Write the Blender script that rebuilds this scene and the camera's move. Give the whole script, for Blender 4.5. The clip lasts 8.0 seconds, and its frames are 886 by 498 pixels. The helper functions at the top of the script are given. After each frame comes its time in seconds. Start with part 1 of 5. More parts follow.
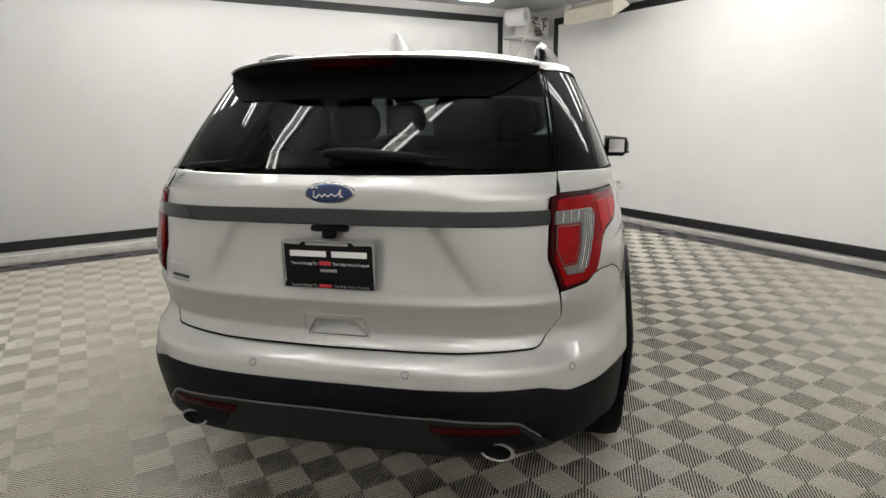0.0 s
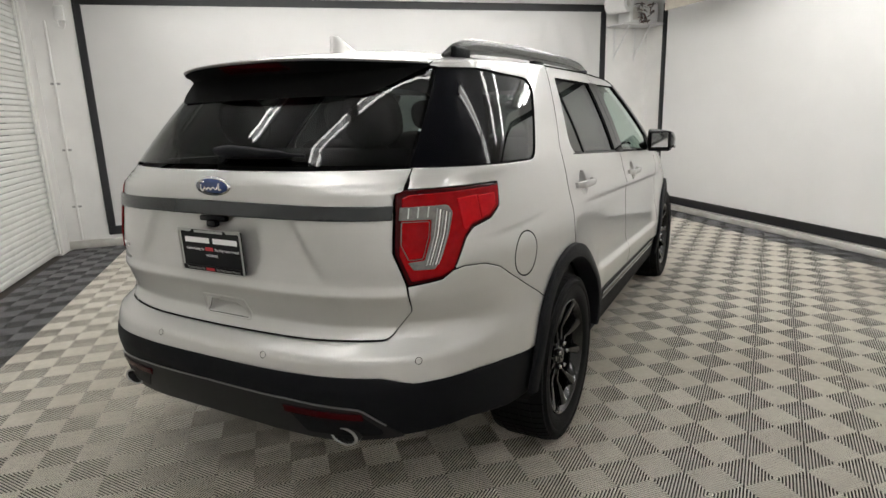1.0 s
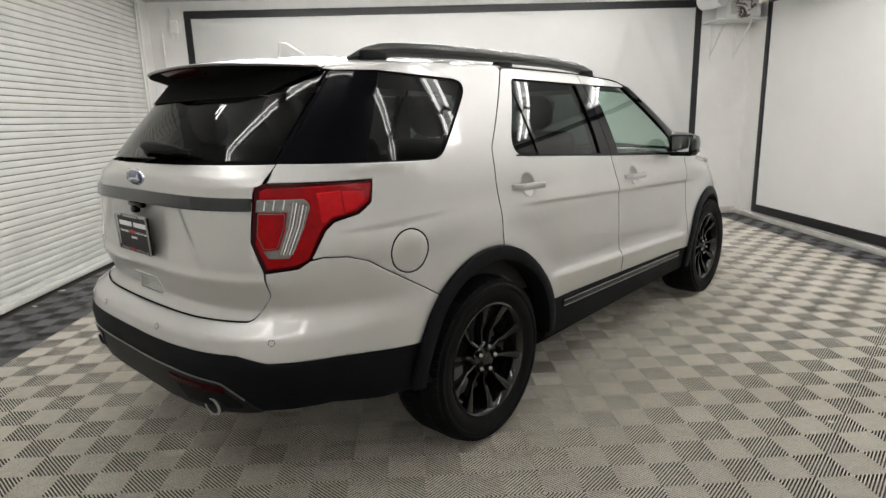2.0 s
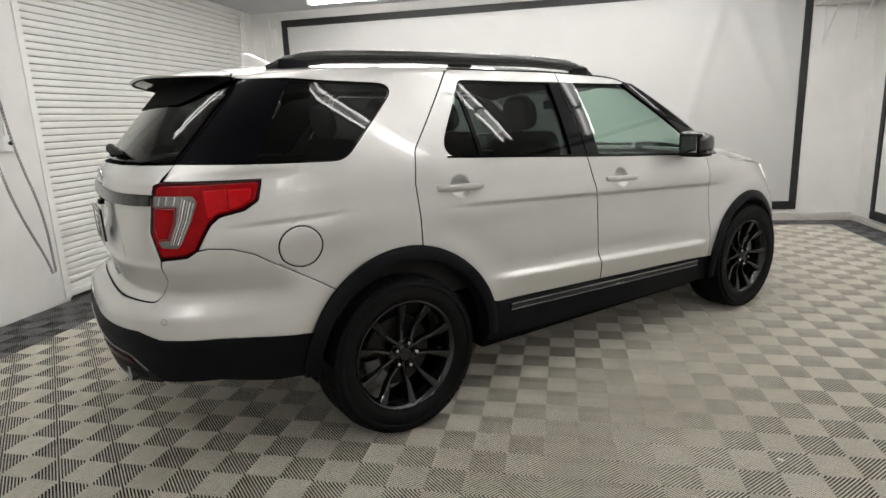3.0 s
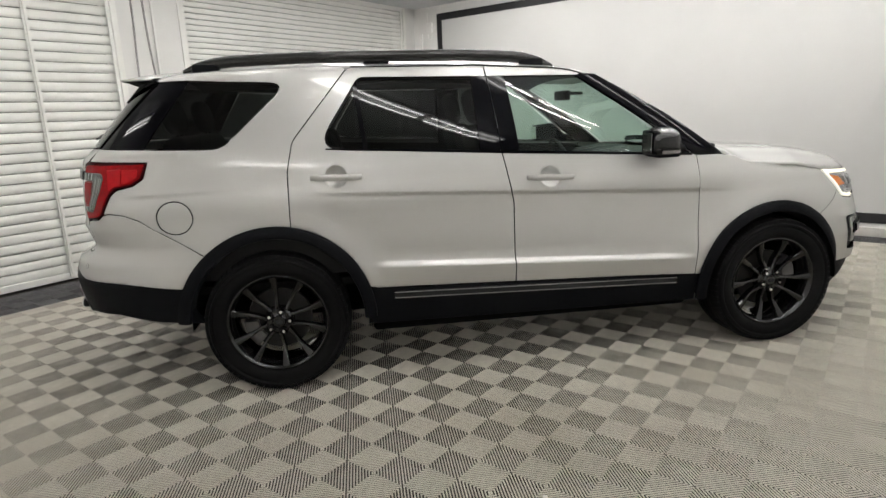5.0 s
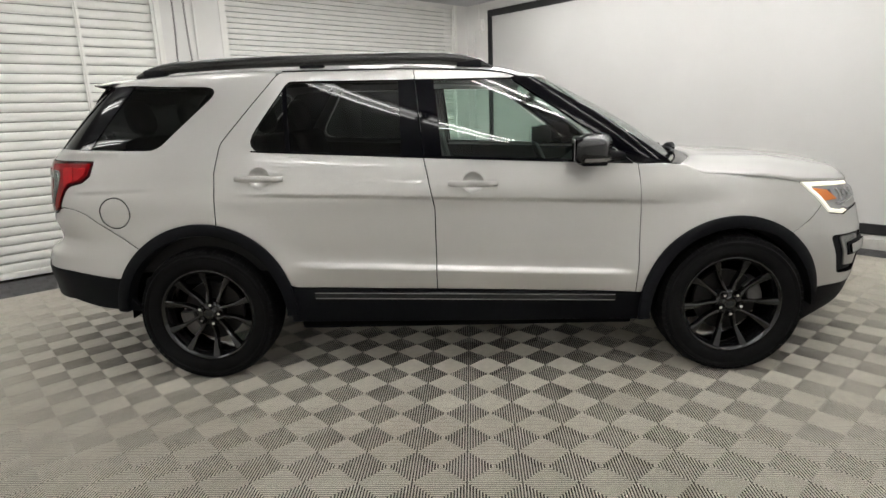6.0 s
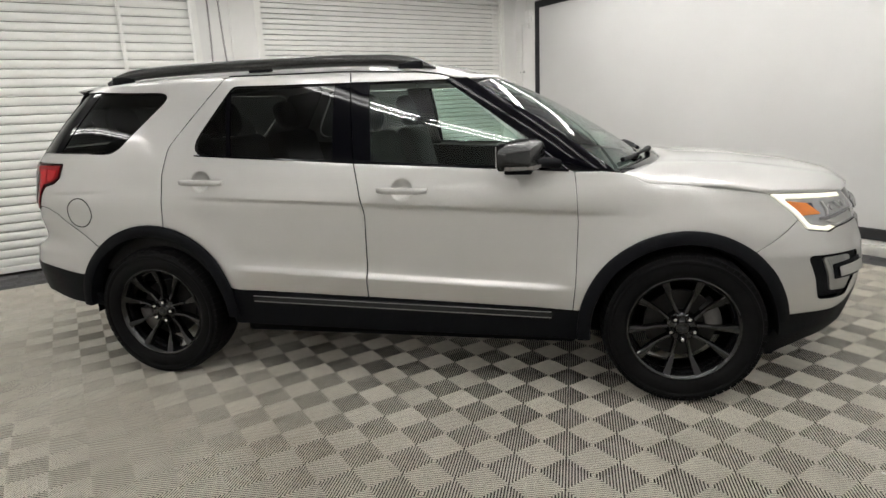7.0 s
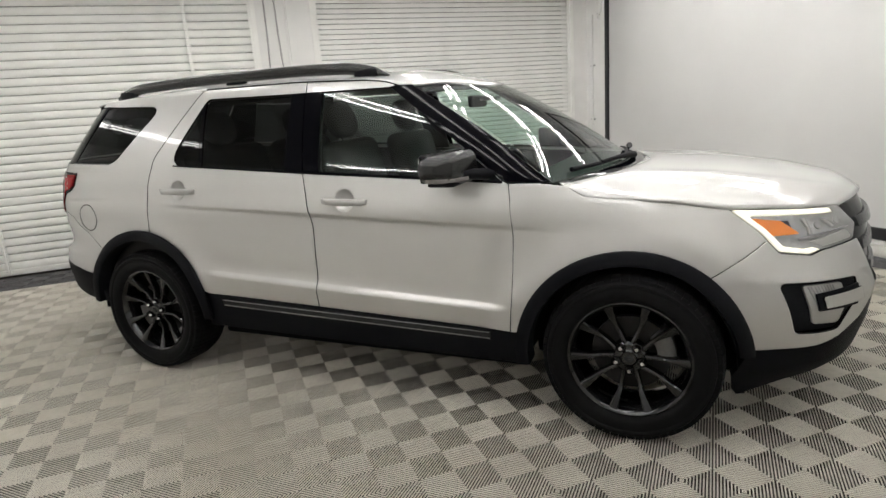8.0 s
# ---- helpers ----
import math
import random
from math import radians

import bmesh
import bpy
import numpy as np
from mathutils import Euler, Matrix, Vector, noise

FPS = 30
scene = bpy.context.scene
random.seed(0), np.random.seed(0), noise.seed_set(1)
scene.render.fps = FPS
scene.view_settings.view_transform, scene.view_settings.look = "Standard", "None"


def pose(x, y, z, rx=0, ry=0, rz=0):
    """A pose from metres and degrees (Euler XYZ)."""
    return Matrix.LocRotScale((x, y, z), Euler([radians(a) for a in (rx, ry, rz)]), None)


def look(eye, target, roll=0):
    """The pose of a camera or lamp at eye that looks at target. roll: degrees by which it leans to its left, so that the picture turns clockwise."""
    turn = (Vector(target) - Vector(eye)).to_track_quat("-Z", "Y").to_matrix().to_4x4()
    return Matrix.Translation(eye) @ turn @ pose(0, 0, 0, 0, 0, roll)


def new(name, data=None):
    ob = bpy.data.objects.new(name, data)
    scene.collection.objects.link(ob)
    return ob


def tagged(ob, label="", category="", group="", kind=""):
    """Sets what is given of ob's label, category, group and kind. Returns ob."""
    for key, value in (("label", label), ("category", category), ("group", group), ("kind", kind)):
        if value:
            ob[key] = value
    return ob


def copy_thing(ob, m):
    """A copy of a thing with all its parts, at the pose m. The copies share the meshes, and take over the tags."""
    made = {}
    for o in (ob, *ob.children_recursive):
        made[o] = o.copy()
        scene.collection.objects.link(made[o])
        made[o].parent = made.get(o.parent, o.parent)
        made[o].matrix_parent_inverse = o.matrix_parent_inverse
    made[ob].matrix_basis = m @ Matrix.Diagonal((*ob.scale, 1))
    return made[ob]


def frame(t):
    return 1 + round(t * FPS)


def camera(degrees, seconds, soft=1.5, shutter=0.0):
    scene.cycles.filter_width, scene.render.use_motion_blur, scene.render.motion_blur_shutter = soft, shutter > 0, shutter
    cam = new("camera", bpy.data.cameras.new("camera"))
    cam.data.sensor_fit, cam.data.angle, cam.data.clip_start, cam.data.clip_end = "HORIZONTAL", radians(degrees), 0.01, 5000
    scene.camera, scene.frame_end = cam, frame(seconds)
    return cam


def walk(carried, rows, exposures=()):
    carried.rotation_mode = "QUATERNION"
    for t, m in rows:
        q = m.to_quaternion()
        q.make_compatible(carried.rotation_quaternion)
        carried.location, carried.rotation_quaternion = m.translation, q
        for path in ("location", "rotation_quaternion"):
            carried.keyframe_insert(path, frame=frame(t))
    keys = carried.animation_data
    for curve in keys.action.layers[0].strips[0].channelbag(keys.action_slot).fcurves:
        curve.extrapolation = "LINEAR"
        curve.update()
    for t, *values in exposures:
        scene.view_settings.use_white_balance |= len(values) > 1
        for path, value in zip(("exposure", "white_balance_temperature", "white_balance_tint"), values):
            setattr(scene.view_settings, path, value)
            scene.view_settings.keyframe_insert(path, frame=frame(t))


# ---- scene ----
from mathutils.geometry import delaunay_2d_cdt

cam = camera(74.0, 8.0)
PATH = [
    (0, (0.755, -4.161, 1.493), (0.308, -2.265, 1.041), -0.8), 
    (0.5, (1.2, -4.066, 1.47), (0.5, -2.249, 1.013), -1.3), 
    (1, (1.663, -3.884, 1.486), (0.731, -2.175, 1.026), -1.9), 
    (1.5, (2.077, -3.651, 1.447), (0.938, -2.067, 1.008), -2.2), 
    (2.8, (3.042, -2.875, 1.452), (1.483, -1.703, 1.01), -1.9), 
    (3, (3.177, -2.697, 1.444), (1.552, -1.615, 1.01), -2.4), 
    (3.5, (3.491, -2.302, 1.438), (1.742, -1.435, 1.001), -2.7), 
    (4, (3.726, -1.879, 1.421), (1.885, -1.227, 0.991), -3.0), 
    (4.5, (3.905, -1.418, 1.426), (2.008, -0.966, 0.982), -2.6), 
    (5.8, (4.014, -0.181, 1.425), (2.066, -0.197, 0.972), -2.1), 
    (6, (4.004, 0.041, 1.439), (2.059, -0.052, 0.983), -2.1), 
    (6.5, (3.901, 0.475, 1.456), (1.973, 0.221, 0.989), -2.2), 
    (7, (3.772, 0.898, 1.467), (1.874, 0.476, 0.997), -2.6), 
    (7.5, (3.596, 1.354, 1.485), (1.751, 0.741, 1.017), -3.3), 
    (8, (3.384, 1.713, 1.485), (1.616, 0.903, 1.019), -4.1),
]
walk(cam, [(t, look(eye, target, roll)) for t, eye, target, roll in PATH], exposures=[(0, 0.0), (8, 0.0)])

# ---- world: a closed room, next to no light of its own ----
world = bpy.data.worlds.new("world")
scene.world = world
world.use_nodes = True
world.node_tree.nodes["Background"].inputs[0].default_value = (.05, .05, .05, 1)
world.node_tree.nodes["Background"].inputs[1].default_value = .2
TUBE_GLOW = 22.6


# ---- materials ----
def material(name, color, rough=.5, metal=0.0, coat=0.0, spec=.5, vary=.0, scale=8.0, bump=0.0, bump_scale=60.0, stain=0.0, stain_scale=1.2, stain_color=None,
             emit=None, glow=0.0, rough_vary=.0, random_value=0.0, coat_rough=.03):
    m = bpy.data.materials.new(name)
    m.use_nodes = True
    nt = m.node_tree
    b = nt.nodes["Principled BSDF"]
    b.inputs["Base Color"].default_value = (*color, 1)
    b.inputs["Roughness"].default_value = rough
    b.inputs["Metallic"].default_value = metal
    b.inputs["Coat Weight"].default_value = coat
    b.inputs["Coat Roughness"].default_value = coat_rough
    b.inputs["Specular IOR Level"].default_value = spec
    if emit:
        b.inputs["Emission Color"].default_value = (*emit, 1)
        b.inputs["Emission Strength"].default_value = glow
    coords = nt.nodes.new("ShaderNodeTexCoord")
    last = None
    if vary or stain or random_value:
        base = nt.nodes.new("ShaderNodeRGB")
        base.outputs[0].default_value = (*color, 1)
        last = base.outputs[0]
    if vary:
        n = nt.nodes.new("ShaderNodeTexNoise")
        n.inputs["Scale"].default_value, n.inputs["Detail"].default_value = scale, 6
        nt.links.new(coords.outputs["Object"], n.inputs["Vector"])
        r = nt.nodes.new("ShaderNodeMapRange")
        r.inputs["From Min"].default_value, r.inputs["From Max"].default_value = .3, .7
        r.inputs["To Min"].default_value, r.inputs["To Max"].default_value = 1 - vary, 1 + vary
        nt.links.new(n.outputs["Fac"], r.inputs["Value"])
        h = nt.nodes.new("ShaderNodeHueSaturation")
        nt.links.new(last, h.inputs["Color"])
        nt.links.new(r.outputs[0], h.inputs["Value"])
        last = h.outputs[0]
    if random_value:
        info = nt.nodes.new("ShaderNodeObjectInfo")
        r = nt.nodes.new("ShaderNodeMapRange")
        r.inputs["To Min"].default_value, r.inputs["To Max"].default_value = 1 - random_value, 1 + random_value
        nt.links.new(info.outputs["Random"], r.inputs["Value"])
        h = nt.nodes.new("ShaderNodeHueSaturation")
        nt.links.new(last, h.inputs["Color"])
        nt.links.new(r.outputs[0], h.inputs["Value"])
        last = h.outputs[0]
    if stain:
        n = nt.nodes.new("ShaderNodeTexNoise")
        n.inputs["Scale"].default_value, n.inputs["Detail"].default_value, n.inputs["Roughness"].default_value = stain_scale, 8, .65
        geo = nt.nodes.new("ShaderNodeNewGeometry")
        nt.links.new(geo.outputs["Position"], n.inputs["Vector"])
        r = nt.nodes.new("ShaderNodeMapRange")
        r.inputs["From Min"].default_value, r.inputs["From Max"].default_value = .48, .72
        r.inputs["To Max"].default_value = stain
        nt.links.new(n.outputs["Fac"], r.inputs["Value"])
        mx = nt.nodes.new("ShaderNodeMixRGB")
        mx.inputs["Color2"].default_value = (*(stain_color or tuple(c * .5 for c in color)), 1)
        nt.links.new(r.outputs[0], mx.inputs["Fac"])
        nt.links.new(last, mx.inputs["Color1"])
        last = mx.outputs[0]
    if last is not None:
        nt.links.new(last, b.inputs["Base Color"])
    if rough_vary:
        n = nt.nodes.new("ShaderNodeTexNoise")
        n.inputs["Scale"].default_value, n.inputs["Detail"].default_value = 5, 5
        nt.links.new(coords.outputs["Object"], n.inputs["Vector"])
        r = nt.nodes.new("ShaderNodeMapRange")
        r.inputs["To Min"].default_value, r.inputs["To Max"].default_value = max(0, rough - rough_vary), rough + rough_vary
        nt.links.new(n.outputs["Fac"], r.inputs["Value"])
        nt.links.new(r.outputs[0], b.inputs["Roughness"])
    if bump:
        n = nt.nodes.new("ShaderNodeTexNoise")
        n.inputs["Scale"].default_value, n.inputs["Detail"].default_value = bump_scale, 4
        nt.links.new(coords.outputs["Object"], n.inputs["Vector"])
        bp = nt.nodes.new("ShaderNodeBump")
        bp.inputs["Strength"].default_value, bp.inputs["Distance"].default_value = bump, .002
        nt.links.new(n.outputs["Fac"], bp.inputs["Height"])
        nt.links.new(bp.outputs[0], b.inputs["Normal"])
    return m


def glass(name, tint, base=.06):
    """A thin tinted pane: light passes with its tint, and the facing angle gives the gloss."""
    m = bpy.data.materials.new(name)
    m.use_nodes = True
    nt = m.node_tree
    nt.nodes.remove(nt.nodes["Principled BSDF"])
    clear, shine, facing, power, scale, mix = (nt.nodes.new(k) for k in ("ShaderNodeBsdfTransparent", "ShaderNodeBsdfGlossy", "ShaderNodeLayerWeight", "ShaderNodeMath", "ShaderNodeMath", "ShaderNodeMixShader"))
    clear.inputs[0].default_value = (*tint, 1)
    shine.inputs["Roughness"].default_value = .012
    facing.inputs["Blend"].default_value = .5
    power.operation, scale.operation = "POWER", "MULTIPLY_ADD"
    power.inputs[1].default_value = 5
    scale.inputs[1].default_value, scale.inputs[2].default_value = 1 - base, base
    nt.links.new(facing.outputs["Facing"], power.inputs[0])
    nt.links.new(power.outputs[0], scale.inputs[0])
    nt.links.new(scale.outputs[0], mix.inputs[0])
    nt.links.new(clear.outputs[0], mix.inputs[1])
    nt.links.new(shine.outputs[0], mix.inputs[2])
    nt.links.new(mix.outputs[0], nt.nodes["Material Output"].inputs[0])
    return m


PAINT = material("silver_paint", (.535, .53, .515), .40, .60, coat=1.0, vary=.015, scale=400, coat_rough=.04)
TRIM = material("black_plastic", (.0030, .0034, .0050), .55, spec=.13, vary=.12, scale=40, bump=.25, bump_scale=900, rough_vary=.08)
RAIL = material("satin_black_rail", (.012, .0115, .011), .24, spec=.5, vary=.1, scale=30)
SHELL = material("gloss_dark_grey", (.010, .010, .0105), .24, spec=.4, coat=.25)
GLOSS = material("gloss_black", (.0012, .0012, .0024), .05, spec=.15)
DARK = material("dark_cavity", (.003, .003, .003), .9, spec=.1)
GREY_TRIM = material("grey_satin_trim", (.032, .034, .036), .20, .35, vary=.05, scale=30)
SATIN = material("satin_strip", (.30, .30, .30), .28, .8)
SKID = material("dark_skid_plastic", (.0085, .0087, .0095), .5, 0, spec=.3, vary=.08, scale=30)
CHROME = material("chrome", (.75, .75, .75), .08, 1.0)
RUBBER = material("tyre_rubber", (.0032, .0032, .0036), .62, spec=.14, vary=.25, scale=14, bump=.3, bump_scale=200, stain=.35, stain_scale=9, stain_color=(.010, .0098, .0095))
RIM = material("dark_grey_alloy", (.007, .0072, .0078), .16, .3, coat=.7, spec=.3, rough_vary=.05)
STEEL = material("brake_steel", (.022, .0215, .021), .42, .7, vary=.15, scale=20)
CALIPER = material("cast_iron", (.11, .107, .104), .45, .4, vary=.2, scale=20)
RED = material("red_lens", (.26, .0010, .003), .12, spec=.13, vary=.12, scale=30)
BRIGHT_RED = material("bright_red_lens", (.48, .003, .007), .14, spec=.15, vary=.10, scale=40)
DEEP_RED = material("deep_red_lens", (.040, .0008, .002), .15, spec=.12)
CLEAR = material("clear_lens", (.16, .15, .145), .18, .2, coat=.4, vary=.2, scale=60)
AMBER = material("amber_lens", (.75, .20, .02), .15, coat=1.0)
GLOW = material("daytime_light", (.9, .9, .85), .2, emit=(1.0, .95, .74), glow=.55)
LAMP_SHELL = material("headlamp_reflector", (.42, .42, .42), .22, .5, coat=.6, vary=.05, scale=25)
BLUE = material("badge_blue", (.012, .035, .14), .15, coat=1.0)
INK_BLACK = material("plate_black", (.005, .005, .006), .35, spec=.15)
INK_WHITE = material("print_white", (.85, .85, .85), .5)
INK_RED = material("print_red", (.6, .03, .04), .5)
PEWTER = material("pewter_frame", (.42, .42, .41), .3, .7)
CLOTH = material("grey_seat_cloth", (.028, .027, .026), .9, vary=.12, scale=60, bump=.4, bump_scale=300)
CABIN = material("cabin_black", (.005, .005, .0055), .75, vary=.1, scale=20)
# Pale lining given a near-black colour, which puts the cabin's dimness into it.
LINING = material("darkened_cabin_lining", (.025, .024, .023), .9, vary=.05, scale=30)
PRIVACY = glass("privacy_glass", (.10, .108, .105), .028)
TINTED = glass("tinted_glass", (.66, .79, .73), .06)

WALL = material("white_wall_paint", (.80, .79, .77), .75, vary=.03, scale=3, bump=.25, bump_scale=25, stain=.12, stain_scale=1.4)
# One white cloth in two tones: each wall's brightness is put into the colour.
CURTAIN_LIT = material("lit_backdrop", (.87, .865, .85), .7, vary=.02, scale=1.5, stain=.05, stain_scale=.8)
CURTAIN_DIM = material("dimmed_backdrop", (.56, .555, .545), .7, vary=.02, scale=1.5, stain=.05, stain_scale=.8)
FRAME = material("black_frame", (.012, .012, .014), .5, vary=.15, scale=10)
CEILING = material("ceiling_paint", (.56, .565, .575), .8, vary=.02, scale=4)
SHUTTER = material("white_shutter_steel", (.87, .865, .83), .42, vary=.03, scale=5, stain=.14, stain_scale=2.5, stain_color=(.42, .40, .36), coat=.2)
TILE = material("grey_floor_tile", (.56, .525, .45), .33, spec=.8, vary=.08, scale=25, stain=.38, stain_scale=.9, stain_color=(.39, .335, .26), random_value=.03, rough_vary=.08)
TILE_DARK = material("charcoal_floor_tile", (.062, .060, .063), .36, spec=.7, vary=.1, scale=25, stain=.2, stain_scale=1.5, stain_color=(.11, .105, .10), random_value=.08)
SLAB = material("dark_underlay", (.085, .079, .070), .95, spec=.1, vary=.15, scale=6)
BASEBOARD = material("white_base_strip", (.62, .60, .56), .6, vary=.06, scale=12, stain=.35, stain_scale=6, stain_color=(.33, .30, .26))
GALV = material("galvanised_steel", (.40, .40, .39), .45, .85, vary=.15, scale=30)
CHAIN = material("dark_chain_steel", (.09, .088, .085), .5, .6, vary=.2, scale=30)
DRY = material("dry_leaf_grey", (.17, .155, .145), .8, vary=.25, scale=25)
TUBE = material("lamp_tube", (.9, .9, .9), .4, emit=(1.0, .985, .955), glow=TUBE_GLOW)
HOUSING = material("lamp_housing", (.75, .75, .74), .5)
PAPER = material("paper_scrap", (.72, .70, .66), .9)
BEIGE = material("beige_metal", (.50, .46, .38), .5, vary=.08, scale=12)
WOOD = material("brown_bark", (.12, .05, .04), .8, vary=.3, scale=20)


# ---- builders ----
def part(name, bm, mat, parent=None, label="", smooth=None):
    me = bpy.data.meshes.new(name)
    bm.to_mesh(me)
    bm.free()
    me.materials.append(mat)
    ob = new(name, me)
    ob.parent = parent
    if smooth is not None:
        me.shade_smooth() if smooth >= 180 else me.set_sharp_from_angle(angle=radians(smooth))
        if smooth < 180:
            me.polygons.foreach_set("use_smooth", [True] * len(me.polygons))
            me.set_sharp_from_angle(angle=radians(smooth))
    if label:
        tagged(ob, label)
    return ob


def raw(name, verts, faces, mat, parent=None, label="", normals=None, smooth=True, gap_shade_from=None):
    me = bpy.data.meshes.new(name)
    me.from_pydata([tuple(v) for v in verts], [], faces)
    me.materials.append(mat)
    me.update()
    if smooth:
        me.polygons.foreach_set("use_smooth", [True] * len(me.polygons))
    if normals is not None:
        me.normals_split_custom_set_from_vertices([tuple(n) for n in normals])
    # faces from here on are near black: the gaps' shade put into the colour
    if gap_shade_from is not None:
        me.materials.append(DARK)
        me.polygons.foreach_set("material_index", [int(i >= gap_shade_from) for i in range(len(faces))])
    ob = new(name, me)
    ob.parent = parent
    if label:
        tagged(ob, label)
    return ob


def thing(name, label, category, m=None, group="", kind=""):
    ob = new(name)
    ob.empty_display_size = .1
    if m is not None:
        ob.matrix_basis = m
    return tagged(ob, label, category, group, kind)


def add_box(bm, lo, hi, bevel=0.0, segments=2, m=None):
    lo, hi = Vector(lo), Vector(hi)
    made = bmesh.ops.create_cube(bm, size=1.0, matrix=(m or Matrix()) @ Matrix.Translation((lo + hi) / 2) @ Matrix.Diagonal((*(hi - lo), 1)))
    if bevel:
        edges = list({e for v in made["verts"] for e in v.link_edges})
        bmesh.ops.bevel(bm, geom=edges, offset=bevel, segments=segments, affect="EDGES", profile=.5)
    return bm


def box(lo, hi, bevel=0.0, segments=2, m=None):
    return add_box(bmesh.new(), lo, hi, bevel, segments, m)


def lathe(profile, segments=48, axis="x", closed=False, bm=None):
    """Turns (along, radius) pairs about an axis."""
    bm = bm or bmesh.new()
    rings = []
    for s in range(segments):
        a = 2 * math.pi * s / segments
        ring = []
        for d, r in profile:
            c, k = r * math.cos(a), r * math.sin(a)
            ring.append(bm.verts.new((d, c, k) if axis == "x" else (c, d, k) if axis == "y" else (c, k, d)))
        rings.append(ring)
    n = len(profile)
    for s in range(segments):
        p, q = rings[s], rings[(s + 1) % segments]
        for i in range(n if closed else n - 1):
            j = (i + 1) % n
            bm.faces.new((p[i], p[j], q[j], q[i]))
    bmesh.ops.remove_doubles(bm, verts=bm.verts, dist=1e-6)
    bmesh.ops.recalc_face_normals(bm, faces=bm.faces)
    return bm


def tube(points, radius, segments=8, bm=None, closed=False, flat=1.0):
    """A round bar along a path; radius may be a list; flat squeezes it across its height."""
    bm = bm or bmesh.new()
    pts = [Vector(p) for p in points]
    rings = []
    for i, p in enumerate(pts):
        a, b = pts[i - 1] if i or closed else p, pts[(i + 1) % len(pts)] if i + 1 < len(pts) or closed else p
        t = (b - a).normalized()
        side = t.cross(Vector((0, 0, 1)))
        side = side.normalized() if side.length > 1e-3 else Vector((1, 0, 0))
        up = side.cross(t)
        r = radius[i] if isinstance(radius, (list, tuple)) else radius
        rings.append([bm.verts.new(p + side * r * math.cos(2 * math.pi * k / segments) + up * r * flat * math.sin(2 * math.pi * k / segments)) for k in range(segments)])
    for i in range(len(pts) if closed else len(pts) - 1):
        p, q = rings[i], rings[(i + 1) % len(pts)]
        for k in range(segments):
            j = (k + 1) % segments
            bm.faces.new((p[k], p[j], q[j], q[k]))
    if not closed:
        bm.faces.new(rings[0])
        bm.faces.new(rings[-1])
    bmesh.ops.recalc_face_normals(bm, faces=bm.faces)
    return bm


def loft(rows, bm=None, closed=False, caps=False):
    """Skins a list of equally long point rows."""
    bm = bm or bmesh.new()
    vs = [[bm.verts.new(p) for p in r] for r in rows]
    for a, b in zip(vs, vs[1:]):
        n = len(a)
        for i in range(n if closed else n - 1):
            j = (i + 1) % n
            bm.faces.new((a[i], a[j], b[j], b[i]))
    if caps:
        bm.faces.new(vs[0])
        bm.faces.new(vs[-1])
    bmesh.ops.recalc_face_normals(bm, faces=bm.faces)
    return bm


def solid(ob, thickness, offset=-1.0):
    md = ob.modifiers.new("thickness", "SOLIDIFY")
    md.thickness, md.offset = thickness, offset
    return ob


# ---- the body's skin: at each height a rounded outline, front, side and rear ----
def table(*pairs):
    zs, vs = zip(*pairs)
    return np.array(zs), np.array(vs)


SIDE = table((.20, .90), (.30, .925), (.42, .945), (.52, .952), (.60, .955), (.64, .952), (.72, .942), (.90, .936), (.97, .938), (1.01, .943), (1.03, .940),
             (1.08, .922), (1.17, .905), (1.22, .890), (1.30, .858), (1.45, .795), (1.62, .718), (1.68, .672), (1.72, .60), (1.76, .45))
TAIL = table((.20, 2.35), (.30, 2.48), (.40, 2.55), (.50, 2.575), (.62, 2.60), (.72, 2.58), (.740, 2.562), (.757, 2.507), (.80, 2.470), (.90, 2.505), (.915, 2.515),
             (.935, 2.50), (1.10, 2.492), (1.27, 2.478), (1.30, 2.4516), *((1.33 + k, 2.425 - .775 * k - .36 * k * k) for k in np.linspace(0, .31, 20)), (1.70, 2.08), (1.76, 1.9))
TAIL_N = table((.2, 3.3), (.8, 3.5), (1.243, 3.55), (1.287, 2.55), (1.7, 2.55))
TAIL_Y = table((.2, -1.45), (1.243, -1.45), (1.287, -1.83), (1.64, -1.62), (1.76, -1.5))
NOSE = table((.20, 2.28), (.30, 2.385), (.45, 2.43), (.60, 2.45), (.75, 2.43), (.90, 2.42), (1.0, 2.37), (1.05, 2.28), (1.10, 2.0), (1.2, 1.5))
NOSE_N = table((.2, 2.7), (.72, 2.75), (1.0, 2.25), (1.1, 2.2))
GLASS_A = table((1.05, .93), (1.15, .90), (1.31, .70), (1.605, .26), (1.68, .12), (1.76, -.1))
Y_REAR, Y_FRONT, SPAN = -1.45, .95, 1.6


def soft_at(tab, z, d=.010):
    """The table's value, its bends eased over a centimetre or so."""
    return float((np.interp(z - d, *tab) + 2 * np.interp(z, *tab) + np.interp(z + d, *tab)) / 4)


def side_width(z):
    """Half the width at this height: a softened table below the belt, an even curve above it."""
    low = sum(float(np.interp(z + d, *SIDE)) for d in (-.042, -.028, -.014, 0, .014, .028, .042)) / 7
    k = z - 1.22
    glass = .890 - .328 * k - .256 * k * k - (.9 * (z - 1.64) ** 2 if z > 1.64 else 0) - (12 * (z - 1.66) ** 2 if z > 1.66 else 0)
    f = min(1.0, max(0.0, (z - 1.16) / .10))
    f = f * f * (3 - 2 * f)
    return low * (1 - f) + glass * f


